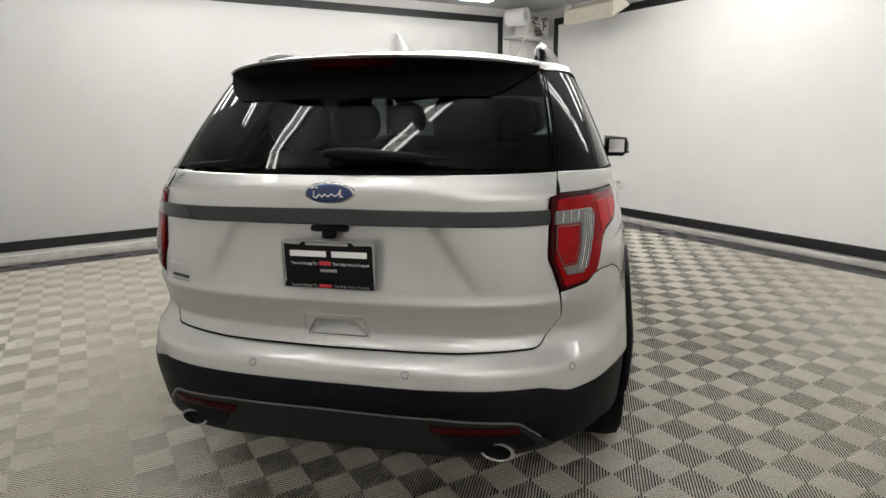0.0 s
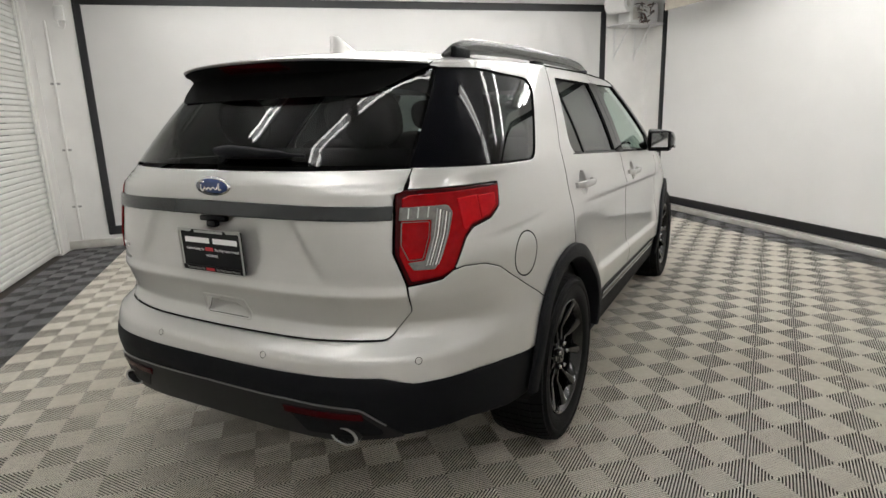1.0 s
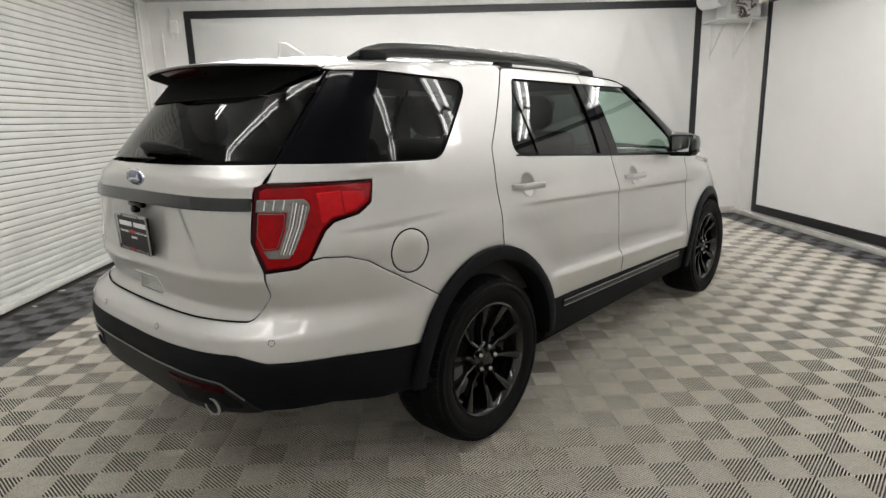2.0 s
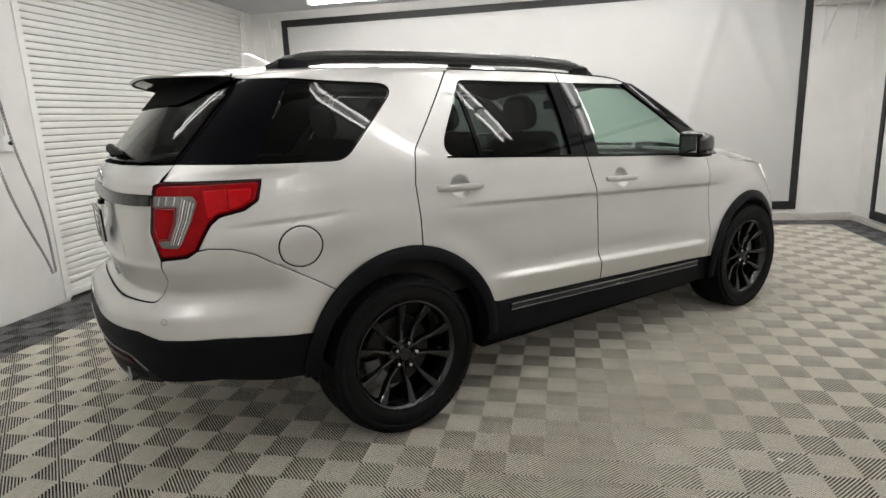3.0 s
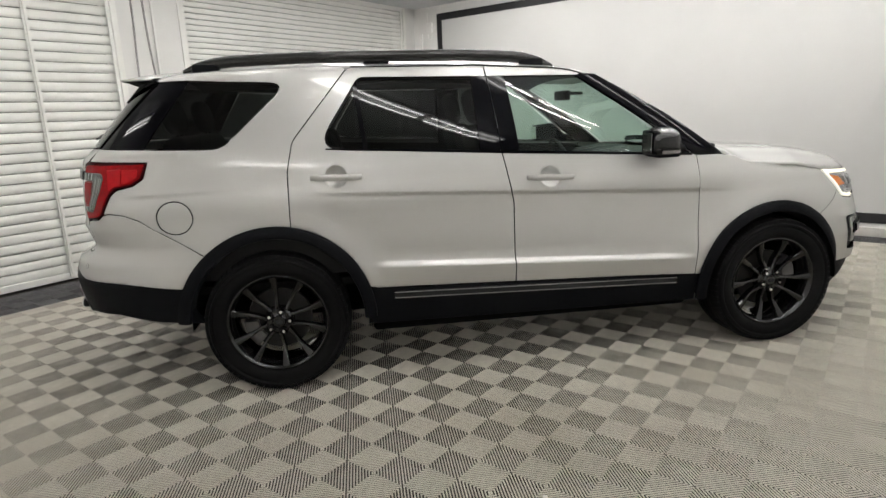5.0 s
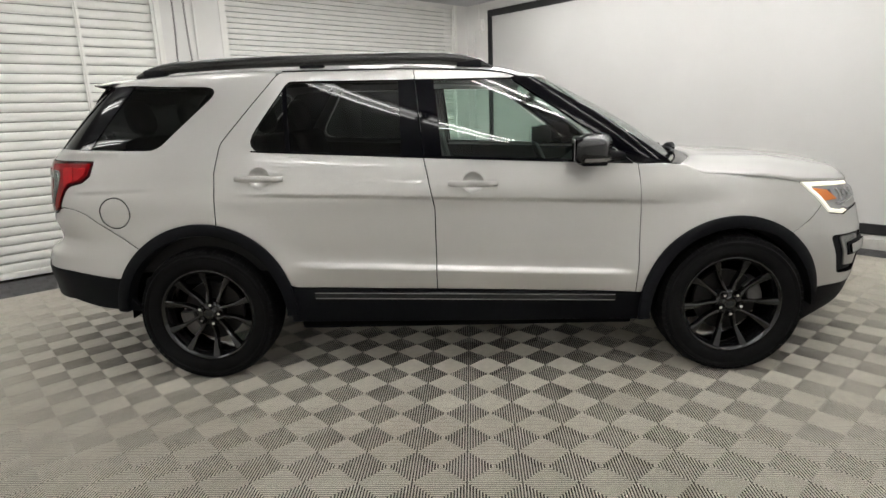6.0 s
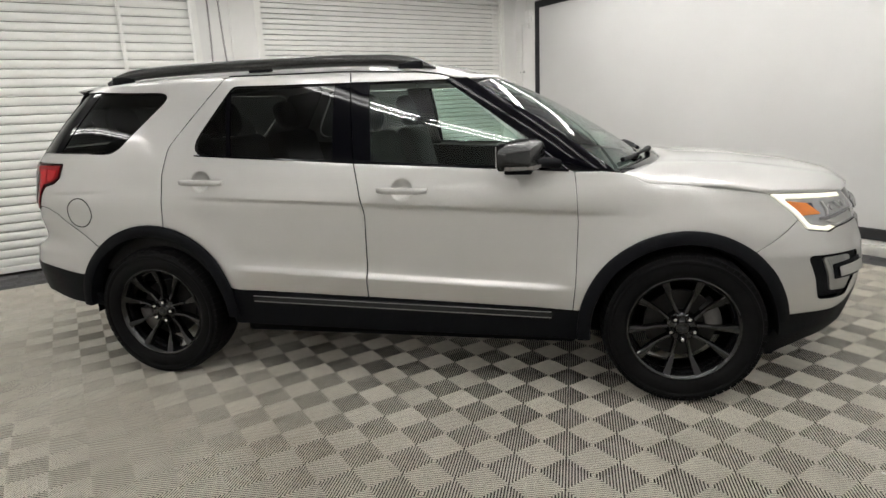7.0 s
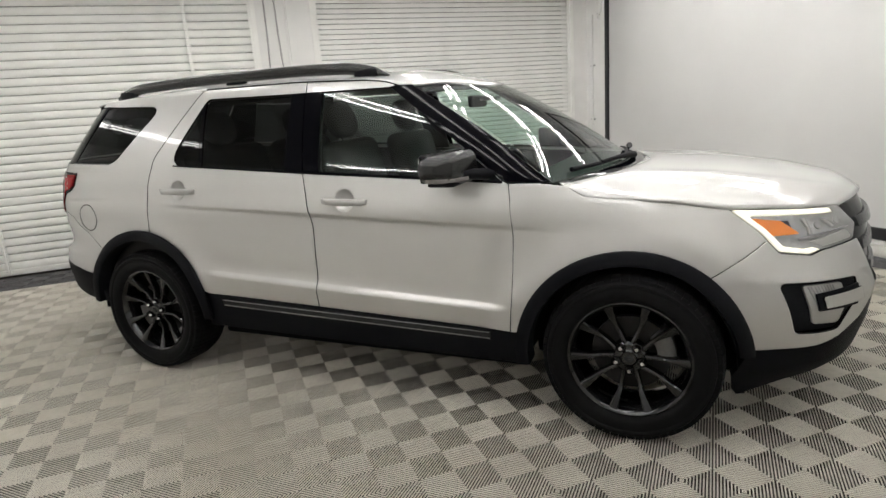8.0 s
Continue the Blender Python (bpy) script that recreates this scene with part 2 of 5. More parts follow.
class Shell:
    """u runs along the side (u is y there) and round both corners to the middle of tail and nose; skin(u, z) is the place."""

    def __init__(self, greenhouse):
        self.greenhouse, self.cache = greenhouse, {}

    def corner(self, w, d, n):
        k = np.linspace(0, math.pi / 2, 90)
        x, y = w * np.cos(k) ** (2 / n), d * np.sin(k) ** (2 / n)
        s = np.concatenate(([0], np.cumsum(np.hypot(np.diff(x), np.diff(y)))))
        return s / s[-1] * SPAN, x, y

    def level(self, z):
        key = round(z, 4)
        if key not in self.cache:
            w = side_width(z)
            y_rear = soft_at(TAIL_Y, z)
            rear = self.corner(w, soft_at(TAIL, z) + y_rear, soft_at(TAIL_N, z))
            if self.greenhouse:
                y_front = soft_at(GLASS_A, z)
                front = self.corner(w, .40, 2.8)
            else:
                y_front = Y_FRONT
                front = self.corner(w, soft_at(NOSE, z) - Y_FRONT, soft_at(NOSE_N, z))
            self.cache[key] = (w, rear, y_front, front, y_rear)
        return self.cache[key]

    def skin(self, u, z):
        w, rear, y_front, front, y_rear = self.level(z)
        if u < y_rear - SPAN or u > y_front + SPAN:
            p = self.skin(2 * (y_rear - SPAN if u < y_rear else y_front + SPAN) - u, z)
            return Vector((-p.x, p.y, p.z))
        if u < y_rear:
            s = y_rear - u
            return Vector((np.interp(s, rear[0], rear[1]), y_rear - np.interp(s, rear[0], rear[2]), z))
        if u > y_front:
            s = u - y_front
            return Vector((np.interp(s, front[0], front[1]), y_front + np.interp(s, front[0], front[2]), z))
        return Vector((w, u, z))

    def normal(self, u, z, e=.004):
        du = self.skin(u + e, z) - self.skin(u - e, z)
        dz = self.skin(u, z + e) - self.skin(u, z - e)
        n = du.cross(dz).normalized()
        return n

    def at_y(self, y, z):
        """u at which the skin reaches y at this height."""
        w, rear, y_front, front, y_rear = self.level(z)
        if y < y_rear:
            return y_rear - float(np.interp(y_rear - y, rear[2], rear[0]))
        if y > y_front:
            return y_front + float(np.interp(y - y_front, front[2], front[0]))
        return y

    def tail_x(self, x, z):
        w, rear, y_front, front, y_rear = self.level(z)
        return y_rear - float(np.interp(-x, -rear[1], rear[0]))

    def nose_x(self, x, z):
        w, rear, y_front, front, y_rear = self.level(z)
        return y_front + float(np.interp(-x, -front[1], front[0]))


def rounded(points, step=.02):
    """A closed outline through (a, b) or (a, b, radius) points, its corners rounded, evenly stepped."""
    pts = [(Vector(p[:2]), p[2] if len(p) > 2 else 0.0) for p in points]
    out = []
    n = len(pts)
    for i in range(n):
        p, r = pts[i]
        a, b = pts[i - 1][0], pts[(i + 1) % n][0]
        if r <= 0:
            out.append(p)
            continue
        d, e = (a - p), (b - p)
        half = d.angle(e) / 2
        cut = min(r / max(math.tan(half), 1e-3), d.length * .49, e.length * .49)
        s, t = p + d.normalized() * cut, p + e.normalized() * cut
        for k in range(7):
            f = k / 6
            out.append(s * (1 - f) ** 2 + p * 2 * f * (1 - f) + t * f ** 2)
    dense = []
    for a, b in zip(out, out[1:] + out[:1]):
        m = max(1, math.ceil((b - a).length / step))
        dense += [a.lerp(b, k / m) for k in range(m)]
    return dense


def area2(poly):
    return sum(a.x * b.y - b.x * a.y for a, b in zip(poly, poly[1:] + poly[:1]))


def inset(poly, d):
    """The outline moved inwards by d (it runs anticlockwise)."""
    out = []
    n = len(poly)
    for i in range(n):
        a, p, b = poly[i - 1], poly[i], poly[(i + 1) % n]
        u, v = (p - a).normalized(), (b - p).normalized()
        m = Vector((-u.y - v.y, u.x + v.x))
        m = m.normalized() if m.length > 1e-6 else Vector((-u.y, u.x))
        c = max(.35, m.dot(Vector((-u.y, u.x))))
        out.append(p + m * (d / c))
    return out


def within(poly, xs, ys):
    """Which of the points lie in the outline."""
    hit = np.zeros(len(xs), bool)
    P = np.array([tuple(p) for p in poly])
    for (x0, y0), (x1, y1) in zip(P, np.roll(P, -1, axis=0)):
        if y0 == y1:
            continue
        c = (y0 > ys) != (y1 > ys)
        hit ^= c & (xs < (x1 - x0) * (ys - y0) / (y1 - y0) + x0)
    return hit


def flat_mesh(outer, holes, step, ring=.004, extra=()):
    """Triangles over an outline with holes: points, triangles, and the boundary loops by index."""
    loops = [outer] + holes
    verts, edges, marks = [], [], []
    for k, loop in enumerate(loops):
        base = len(verts)
        verts += loop
        edges += [(base + i, base + (i + 1) % len(loop)) for i in range(len(loop))]
        marks.append((base, len(loop)))
    if ring:
        for k, loop in enumerate(loops):
            verts += inset(loop, ring)
    if len(extra):
        ex, ey = np.array([p[0] for p in extra]), np.array([p[1] for p in extra])
        ok = within(inset(outer, .006), ex, ey)
        for h in holes:
            ok &= ~within(inset(h, .006), ex, ey)
        verts = verts + [Vector((x, y)) for x, y in zip(ex[ok], ey[ok])]
    B = np.array([tuple(v) for v in verts])
    lo, hi = B.min(0), B.max(0)
    gx, gy = np.meshgrid(np.arange(lo[0] + step / 2, hi[0], step), np.arange(lo[1] + step / 2, hi[1], step))
    gx, gy = gx.ravel(), gy.ravel()
    keep = within(outer, gx, gy)
    for h in holes:
        keep &= ~within(h, gx, gy)
    gx, gy = gx[keep], gy[keep]
    if len(gx):
        d = np.min((gx[:, None] - B[None, :, 0]) ** 2 + (gy[:, None] - B[None, :, 1]) ** 2, axis=1)
        gx, gy = gx[d > (.45 * step) ** 2], gy[d > (.45 * step) ** 2]
    verts = verts + [Vector((x, y)) for x, y in zip(gx, gy)]
    v, e, f, ov, oe, of = delaunay_2d_cdt(verts, edges, [], 0, 1e-6)
    c = np.array([[sum(v[i].x for i in t) / 3, sum(v[i].y for i in t) / 3] for t in f])
    ok = within(outer, c[:, 0], c[:, 1])
    for h in holes:
        ok &= ~within(h, c[:, 0], c[:, 1])
    tris = [t for t, o in zip(f, ok) if o]
    where = {}
    for i, olds in enumerate(ov):
        for o in olds:
            where[o] = i
    return v, tris, [[where[b + i] for i in range(n)] for b, n in marks]


def panel(name, shell, outer, mat, parent, holes=(), side=1, gap=.0027, offset=0.0, rim=.014, step=.035, label="", bulge=None, roll=True, lines=()):
    """A body panel: an outline in (u, z), cut short by the gap, laid on the skin with a rounded edge turned inwards.
    side: 1 right, -1 left. bulge(u, z): metres that the skin stands out there. lines: heights, as functions of u, along which it bends sharply."""
    outer = list(outer)
    if area2(outer) < 0:
        outer.reverse()
    outer = inset(outer, gap)
    cut = []
    for h in holes:
        h = list(h)
        if area2(h) > 0:
            h.reverse()
        cut.append(inset(h, gap))
    us = np.arange(min(p.x for p in outer), max(p.x for p in outer), .03)
    extra = [(u, f(u) + d) for f in lines for d in (-.055, -.036, -.026, -.016, -.008, 0, .008) for u in us]
    v, tris, loops = flat_mesh(outer, cut, step, .004 if roll else 0, extra)

    def lift(u, z):
        p = shell.skin(u, z)
        n = shell.normal(u, z)
        return p + n * (offset + (bulge(u, z) if bulge else 0.0))

    verts, normals = [], []
    e = .004
    for p in v:
        u, z = p
        verts.append(lift(u, z))
        if bulge:
            normals.append((lift(u + e, z) - lift(u - e, z)).cross(lift(u, z + e) - lift(u, z - e)).normalized())
        else:
            normals.append(shell.normal(u, z))
    faces = [tuple(t) for t in tris]
    for k, loop in enumerate(loops):
        n = len(loop)
        base = len(verts)
        outs = []
        for i, j in enumerate(loop):
            t = (verts[loop[(i + 1) % n]] - verts[loop[i - 1]])
            o = t.cross(normals[j]).normalized()
            outs.append(o)
        for i, j in enumerate(loop):
            verts.append(verts[j].copy())
            normals.append(outs[i])
        for i, j in enumerate(loop):
            verts.append(verts[j] - normals[j] * rim)
            normals.append(outs[i])
        for i in range(n):
            q = (i + 1) % n
            faces.append((base + i, base + n + i, base + n + q, base + q))
        if roll:
            for i, j in enumerate(loop):
                normals[j] = (normals[j] * .75 + outs[i] * .66).normalized()
                normals[base + i] = (normals[j] * .6 + outs[i] * .8).normalized()
    if side < 0:
        verts = [Vector((-p.x, p.y, p.z)) for p in verts]
        normals = [Vector((-p.x, p.y, p.z)) for p in normals]
        faces = [tuple(reversed(f)) for f in faces]
    # painted panels get dark rims, which draw the shade of the shut gaps
    return raw(name, verts, faces, mat, parent, label, normals, gap_shade_from=len(tris) if mat is PAINT and rim > .01 else None)


def on_shell(shell, points):
    """Outline points given as ("s", y, z, radius) on the flank, ("t", x, z, radius) on the tail or ("n", x, z, radius) on the nose, as (u, z, radius)."""
    out = []
    for k, a, z, *r in points:
        if k == "s":
            u = shell.at_y(a, z)
        elif k == "t":
            u = shell.tail_x(a, z) if a >= 0 else 2 * (shell.level(z)[4] - SPAN) - shell.tail_x(-a, z)
        else:
            top = shell.level(z)[2] + SPAN
            u = shell.nose_x(a, z) if a >= 0 else 2 * top - shell.nose_x(-a, z)
        out.append((u, z, *r))
    return out


def arc(cy, cz, r, a0, a1, n=24, squash=1.0):
    return [("s", cy + r * math.cos(radians(a0 + (a1 - a0) * k / n)), cz + r * squash * math.sin(radians(a0 + (a1 - a0) * k / n))) for k in range(n + 1)]


def S(*yz):
    return [("s", *p) for p in yz]


def T(*xz):
    return [("t", *p) for p in xz]


def N(*xz):
    return [("n", *p) for p in xz]


LOW, TOP = Shell(False), Shell(True)
# ---- the room: its axes stand askew to the car ----
ROOM = pose(0, 0, 0, 0, 0, 44.5)
WALL_A, WALL_B, WALL_G, WALL_D, TOP_Z = 4.02, 3.97, -3.98, -5.2, 2.99


def structure(name, bm, mat, label="", parent=None, smooth=None):
    ob = part(name, bm, mat, parent, label, smooth)
    if parent is None:
        ob.matrix_basis = ROOM
        tagged(ob, label, "", "", "structure")
    return ob


structure("wall_screen_side", box((WALL_G - .4, WALL_A, -.05), (WALL_B + .2, WALL_A + .2, TOP_Z + .2)), WALL, "white painted wall behind a black-framed backdrop")
structure("wall_long_side", box((WALL_B, WALL_D, -.05), (WALL_B + .2, WALL_A, TOP_Z + .2)), WALL, "white painted wall with a black-framed backdrop")
structure("wall_behind", box((WALL_G - .4, WALL_D - .2, -.05), (WALL_B + .2, WALL_D, TOP_Z + .2)), WALL, "plain white painted wall")
structure("ceiling", box((WALL_G - .4, WALL_D - .2, TOP_Z), (WALL_B + .2, WALL_A + .2, TOP_Z + .2)), CEILING, "pale grey ceiling above the strip lights")
structure("ground_slab", box((WALL_G - .4, WALL_D - .2, -.2), (WALL_B + .2, WALL_A + .2, -.030)), SLAB, "dark underlay beneath the open floor tiles")

# the door wall, with two openings: (from, to) along b
DOORS = [(-4.85, -.58), (.165, 3.74)]
DOOR_TOP = 2.93
bm = bmesh.new()
edges = [WALL_D] + [v for d in DOORS for v in d] + [WALL_A]
for lo, hi in zip(edges[0::2], edges[1::2]):
    add_box(bm, (WALL_G - .22, lo, -.05), (WALL_G, hi, TOP_Z))
for lo, hi in DOORS:
    add_box(bm, (WALL_G - .22, lo, DOOR_TOP), (WALL_G, hi, TOP_Z))
structure("wall_door_side", bm, WALL, "white painted wall between two roll-up doors")

def slat_mesh(length, SLAT):
    """One curved interlocking slat, its back flat."""
    rows = []
    for y in (0.0, length):
        rows.append([(-.016, y, 0), (.001, y, .002)] + [(.004 + (.11 if SLAT > .08 else .06) * SLAT * math.sin(math.pi * k / 8) ** .5, y, .006 + (SLAT - .014) * k / 8) for k in range(1, 8)] + [(.002, y, SLAT - .007), (-.016, y, SLAT - .004)])
    bm = loft(rows)
    me = bpy.data.meshes.new("slat")
    bm.to_mesh(me)
    bm.free()
    me.materials.append(SHUTTER)
    me.polygons.foreach_set("use_smooth", [True] * len(me.polygons))
    me.set_sharp_from_angle(angle=radians(50))
    return me


def shutter(name, lo, hi, a, label, SLAT):
    root = thing(name, label, "door", ROOM @ Matrix.Translation((a, lo, 0)), kind="structure")
    me = slat_mesh(hi - lo, SLAT)
    for k in range(int((DOOR_TOP + .05 - .06) / SLAT) + 1):
        s = new("slat", me)
        s.parent = root
        s.location = (0, 0, .06 + k * SLAT)
    part("bottom_bar", box((-.03, .0, .0), (.025, hi - lo, .062), .006), SHUTTER, root, smooth=40)
    return root


shutter("door_1", *DOORS[0], WALL_G - .07, "white steel roll-up door with wide slats, closed", .089)
shutter("door_2", *DOORS[1], WALL_G - .05, "white steel roll-up door with narrow slats, closed", .060)
for lo, hi in DOORS:
    for b in (lo, hi):
        s = -1 if b == lo else 1
        structure("trim_guide", add_box(box((WALL_G, min(b, b + s * .055), 0), (WALL_G + .014, max(b, b + s * .055), TOP_Z - .01), .003),
                                        (WALL_G - .025, min(b + s * .004, b - s * .03), 0), (WALL_G - .010, max(b + s * .004, b - s * .03), DOOR_TOP)), SHUTTER, "white steel guide rail beside a roll-up door")
for b in (-1.30, -3.52):
    structure("door_stiffener", add_box(box((WALL_G - .045, b - .022, .02), (WALL_G - .028, b + .022, DOOR_TOP), .004), (WALL_G - .032, b - .008, .05), (WALL_G - .012, b + .008, DOOR_TOP), .003),
              SHUTTER, "white vertical stiffening bar on a roll-up door")

# backdrops: white cloth with soft folds, in wide black frames
A0, A1, AZ0, AZ1 = -3.52, 3.27, .13, 2.87
B0, B1, BZ0, BZ1 = -4.9, 3.62, .07, 2.84


def backdrop(name, u0, u1, z0, z1, place, label, fold, cloth_mat):
    root = thing(name, label, "backdrop", kind="structure")
    rows = []
    nu, nz = 120, 40
    for j in range(nz + 1):
        row = []
        for i in range(nu + 1):
            u, z = u0 + (u1 - u0) * i / nu, z0 + (z1 - z0) * j / nz
            d = fold * (.5 * noise.noise((u * .7, z * .35, 3)) + .25 * noise.noise((u * 2.1 + z * .8, z * .5, 9)))
            d += fold * .9 * sum(math.exp(-((u - c + (z - 2.2) * k) / .07) ** 2) * (.5 + .5 * math.tanh((z - .8) * 1.5)) for c, k in FOLDS)
            edge = min(u - u0, u1 - u, z - z0, z1 - z)
            row.append(place(u, .012 + d * min(1.0, max(0.0, (edge - .10) / .25)), z))
        rows.append(row)
    cloth = part("cloth", loft(rows), cloth_mat, root, "white backdrop cloth with soft folds", smooth=180)
    w, t = .105, .03
    for lo, hi in (((u0, z0), (u1, z0 + w)), ((u0, z1 - w * .9), (u1, z1)), ((u0, z0 + w), (u0 + w * .8, z1 - w * .9)), ((u1 - w * .8, z0 + w), (u1, z1 - w * .9))):
        vs = [place(u, d, z) for u in (lo[0], hi[0]) for d in (.0, t) for z in (lo[1], hi[1])]
        bm = bmesh.new()
        bmesh.ops.convex_hull(bm, input=[bm.verts.new(v) for v in vs])
        bmesh.ops.dissolve_limit(bm, angle_limit=.02, verts=bm.verts, edges=bm.edges)
        bmesh.ops.bevel(bm, geom=list(bm.edges), offset=.006, segments=2, affect="EDGES")
        part("frame_bar", bm, FRAME, root, "matt black frame", smooth=40)
    return root


FOLDS = [(2.6, .42), (2.95, .30), (2.15, -.25)]
backdrop("backdrop_screen_side", A0, A1, AZ0, AZ1, lambda u, d, z: ROOM @ Vector((u, WALL_A - d, z)), "white cloth backdrop in a black frame on the wall", .028, CURTAIN_DIM)
FOLDS = []
backdrop("backdrop_long_side", B0, B1, BZ0, BZ1, lambda u, d, z: ROOM @ Vector((WALL_B - d, u, z)), "white cloth backdrop in a black frame on the wall", .016, CURTAIN_LIT)

structure("baseboard", box((WALL_G + .02, WALL_A - .045, -.012), (WALL_B - .06, WALL_A - .001, .085), .006), BASEBOARD, "scuffed white strip along the foot of the wall", smooth=40)
structure("baseboard", box((WALL_B - .055, WALL_D, -.012), (WALL_B - .001, WALL_A - .05, .055), .006), BASEBOARD, "scuffed white strip along the foot of the wall", smooth=40)

# ---- ceiling lamps: rows of twin tubes along the screen wall, with unseen fill added ----
# The rows at -4.15 and -3.05, and spots 2.68 and 2.44, are added fill.
LAMP_AND_FILL_ROWS = [(-4.15, (-2.9, -1.65, .95, 2.2)), (-3.05, (-2.9,)), (-1.86, (-2.95, -1.67, .16, 1.40)), (-.97, (-2.95, -1.70, .55, 1.79)), (-.07, (-2.85, -1.6, .2, 1.44, 2.68)),
        (.95, (-2.7, -1.45, -.2, 1.2, 2.44)), (1.98, (-2.7, -1.45, -.2, 1.2)), (3.08, (-2.7, -1.45, -.05, 1.2))]


def strip_light():
    root = thing("ceiling_light", "white twin-tube fluorescent strip light under the ceiling, among real and added fill ones", "ceiling light", group="ceiling strip lights")
    part("housing", loft([[(x, -.075, .06), (x, -.06, .035), (x, -.012, .022), (x, .012, .022), (x, .06, .035), (x, .075, .06), (x, .06, .10), (x, -.06, .10)] for x in (0, 1.2)], closed=True, caps=True),
         HOUSING, root, smooth=35)
    for y in (-.045, .045):
        part("tube", lathe([(.02, .0), (.02, .013), (1.18, .013), (1.18, .0)], 10), TUBE, root, "glowing white tube", smooth=50)
        for x in (.0, 1.17):
            part("socket", box((x, y - .014, -.018), (x + .03, y + .014, .04), .003), HOUSING, root)
    for ob in root.children:
        if ob.name.startswith("tube"):
            ob.location.y = -.045 if ob.name == "tube" else .045
    return root


first = strip_light()
spots = [(a, b) for b, starts in LAMP_AND_FILL_ROWS for a in starts]
for k, (a, b) in enumerate(spots):
    m = ROOM @ Matrix.Translation((a, b, TOP_Z - .105))
    if k == 0:
        first.matrix_basis = m
    else:
        copy_thing(first, m)

# ---- floor tiles: ribbed squares, four to a tile, the ribs turning by a right angle from square to square ----
Q, QA, QB = .1558, -.0174, .0468
RIB_W, RIB_H, TILE_H = .0029, .0042, .030


def clip(poly, nx, ny, c):
    out = []
    for (x0, y0), (x1, y1) in zip(poly, poly[1:] + poly[:1]):
        d0, d1 = nx * x0 + ny * y0 - c, nx * x1 + ny * y1 - c
        if d0 <= 0:
            out.append((x0, y0))
        if d0 * d1 < 0:
            f = d0 / (d0 - d1)
            out.append((x0 + (x1 - x0) * f, y0 + (y1 - y0) * f))
    return out


def tile_geometry():
    """Four ribbed squares about the middle of a tile; the odd ones' ribs run one way, the even ones' the other."""
    verts, faces = [], []
    pitch = Q * math.sqrt(2) / 18
    across = [RIB_W * f for f in (-1, -.85, -.46, .46, .85, 1)]
    for i in (-1, 0):
        for j in (-1, 0):
            sq = [(i * Q, j * Q), ((i + 1) * Q, j * Q), ((i + 1) * Q, (j + 1) * Q), (i * Q, (j + 1) * Q)]
            s = 1 if (i + j) % 2 else -1
            nx, ny = math.sqrt(.5), s * math.sqrt(.5)
            mid = nx * (i + .5) * Q + ny * (j + .5) * Q
            for k in range(-9, 9):
                c = mid + (k + .5) * pitch
                for lo, hi in zip(across, across[1:]):
                    p = clip(clip(sq, nx, ny, c + hi), -nx, -ny, -(c + lo))
                    if len(p) < 3:
                        continue
                    first = len(verts)
                    verts += [(x, y, RIB_H * (math.sqrt(max(0.0, 1 - ((nx * x + ny * y - c) / RIB_W) ** 2)) - 1)) for x, y in p]
                    faces.append(tuple(range(first, first + len(p))))
    # the frame below the ribs, on which they stand
    ribs = len(faces)
    for k in (-1, 0, 1):
        for x0, x1, y0, y1 in ((k * Q - .001, k * Q + .001, -Q, Q), (-Q, Q, k * Q - .001, k * Q + .001)):
            b = len(verts)
            verts += [(x, y, z) for z in (-.0044, -TILE_H) for x, y in ((x0, y0), (x1, y0), (x1, y1), (x0, y1))]
            faces += [(b, b + 1, b + 2, b + 3)] + [(b + m, b + 4 + m, b + 4 + (m + 1) % 4, b + (m + 1) % 4) for m in range(4)]
    return verts, faces, ribs


def floor_tiles():
    root = thing("floor", "floor of grey ribbed plastic tiles with a charcoal border", "floor", ROOM, kind="structure")
    verts, faces, ribs = tile_geometry()
    slots = [int(k >= ribs) for k in range(len(faces))]
    me = {}
    for mat in (TILE, TILE_DARK):
        me[mat] = bpy.data.meshes.new("tile")
        me[mat].from_pydata(verts, [], faces)
        me[mat].materials.append(mat)
        me[mat].materials.append(SLAB)
        me[mat].polygons.foreach_set("material_index", slots)
    V = np.array(verts)
    rest = {TILE: ([], []), TILE_DARK: ([], [])}
    for i in range(-13, 13):
        for j in range(-17, 13):
            # the middle of a tile lies on an even corner of the squares
            a, b = QA + 2 * i * Q, QB + 2 * j * Q
            if not (WALL_G - .02 < a < WALL_B - .05 and WALL_D < b < WALL_A):
                continue
            mat = TILE_DARK if a < -3.29 or a > 3.255 + .16 or b > 3.62 else TILE
            if -1.9 < a < 3.25 and -3.4 < b < .6 and a - b > .2 and a - b < 6.3:
                t = new("tile", me[mat])
                t.parent = root
                t.location = (a, b, 0)
            else:
                vs, fs = rest[mat]
                base = sum(len(v) for v in vs)
                vs.append(V + np.array((a, b, 0)))
                fs += [tuple(base + k for k in f) for f in faces]
    for mat, (vs, fs) in rest.items():
        far = raw("far_tiles", np.concatenate(vs).tolist(), fs, mat, root, "grey ribbed floor tiles" if mat is TILE else "charcoal ribbed border tiles", smooth=False)
        far.data.materials.append(SLAB)
        far.data.polygons.foreach_set("material_index", slots * len(vs))
        tagged(far, kind="stuff")


# ---- the car ----
car = thing("car", "silver sport utility car with black lower trim on the tiles", "car")
R_ARCH, F_ARCH = (-1.42, .385, .505), (1.425, .365, .487)


def roof_edge(y):
    return float(np.interp(y, [-2.1, -1.85, -1.4, -.97, -.3, .12, .27, .42], [1.635, 1.660, 1.676, 1.682, 1.671, 1.648, 1.630, 1.592]))


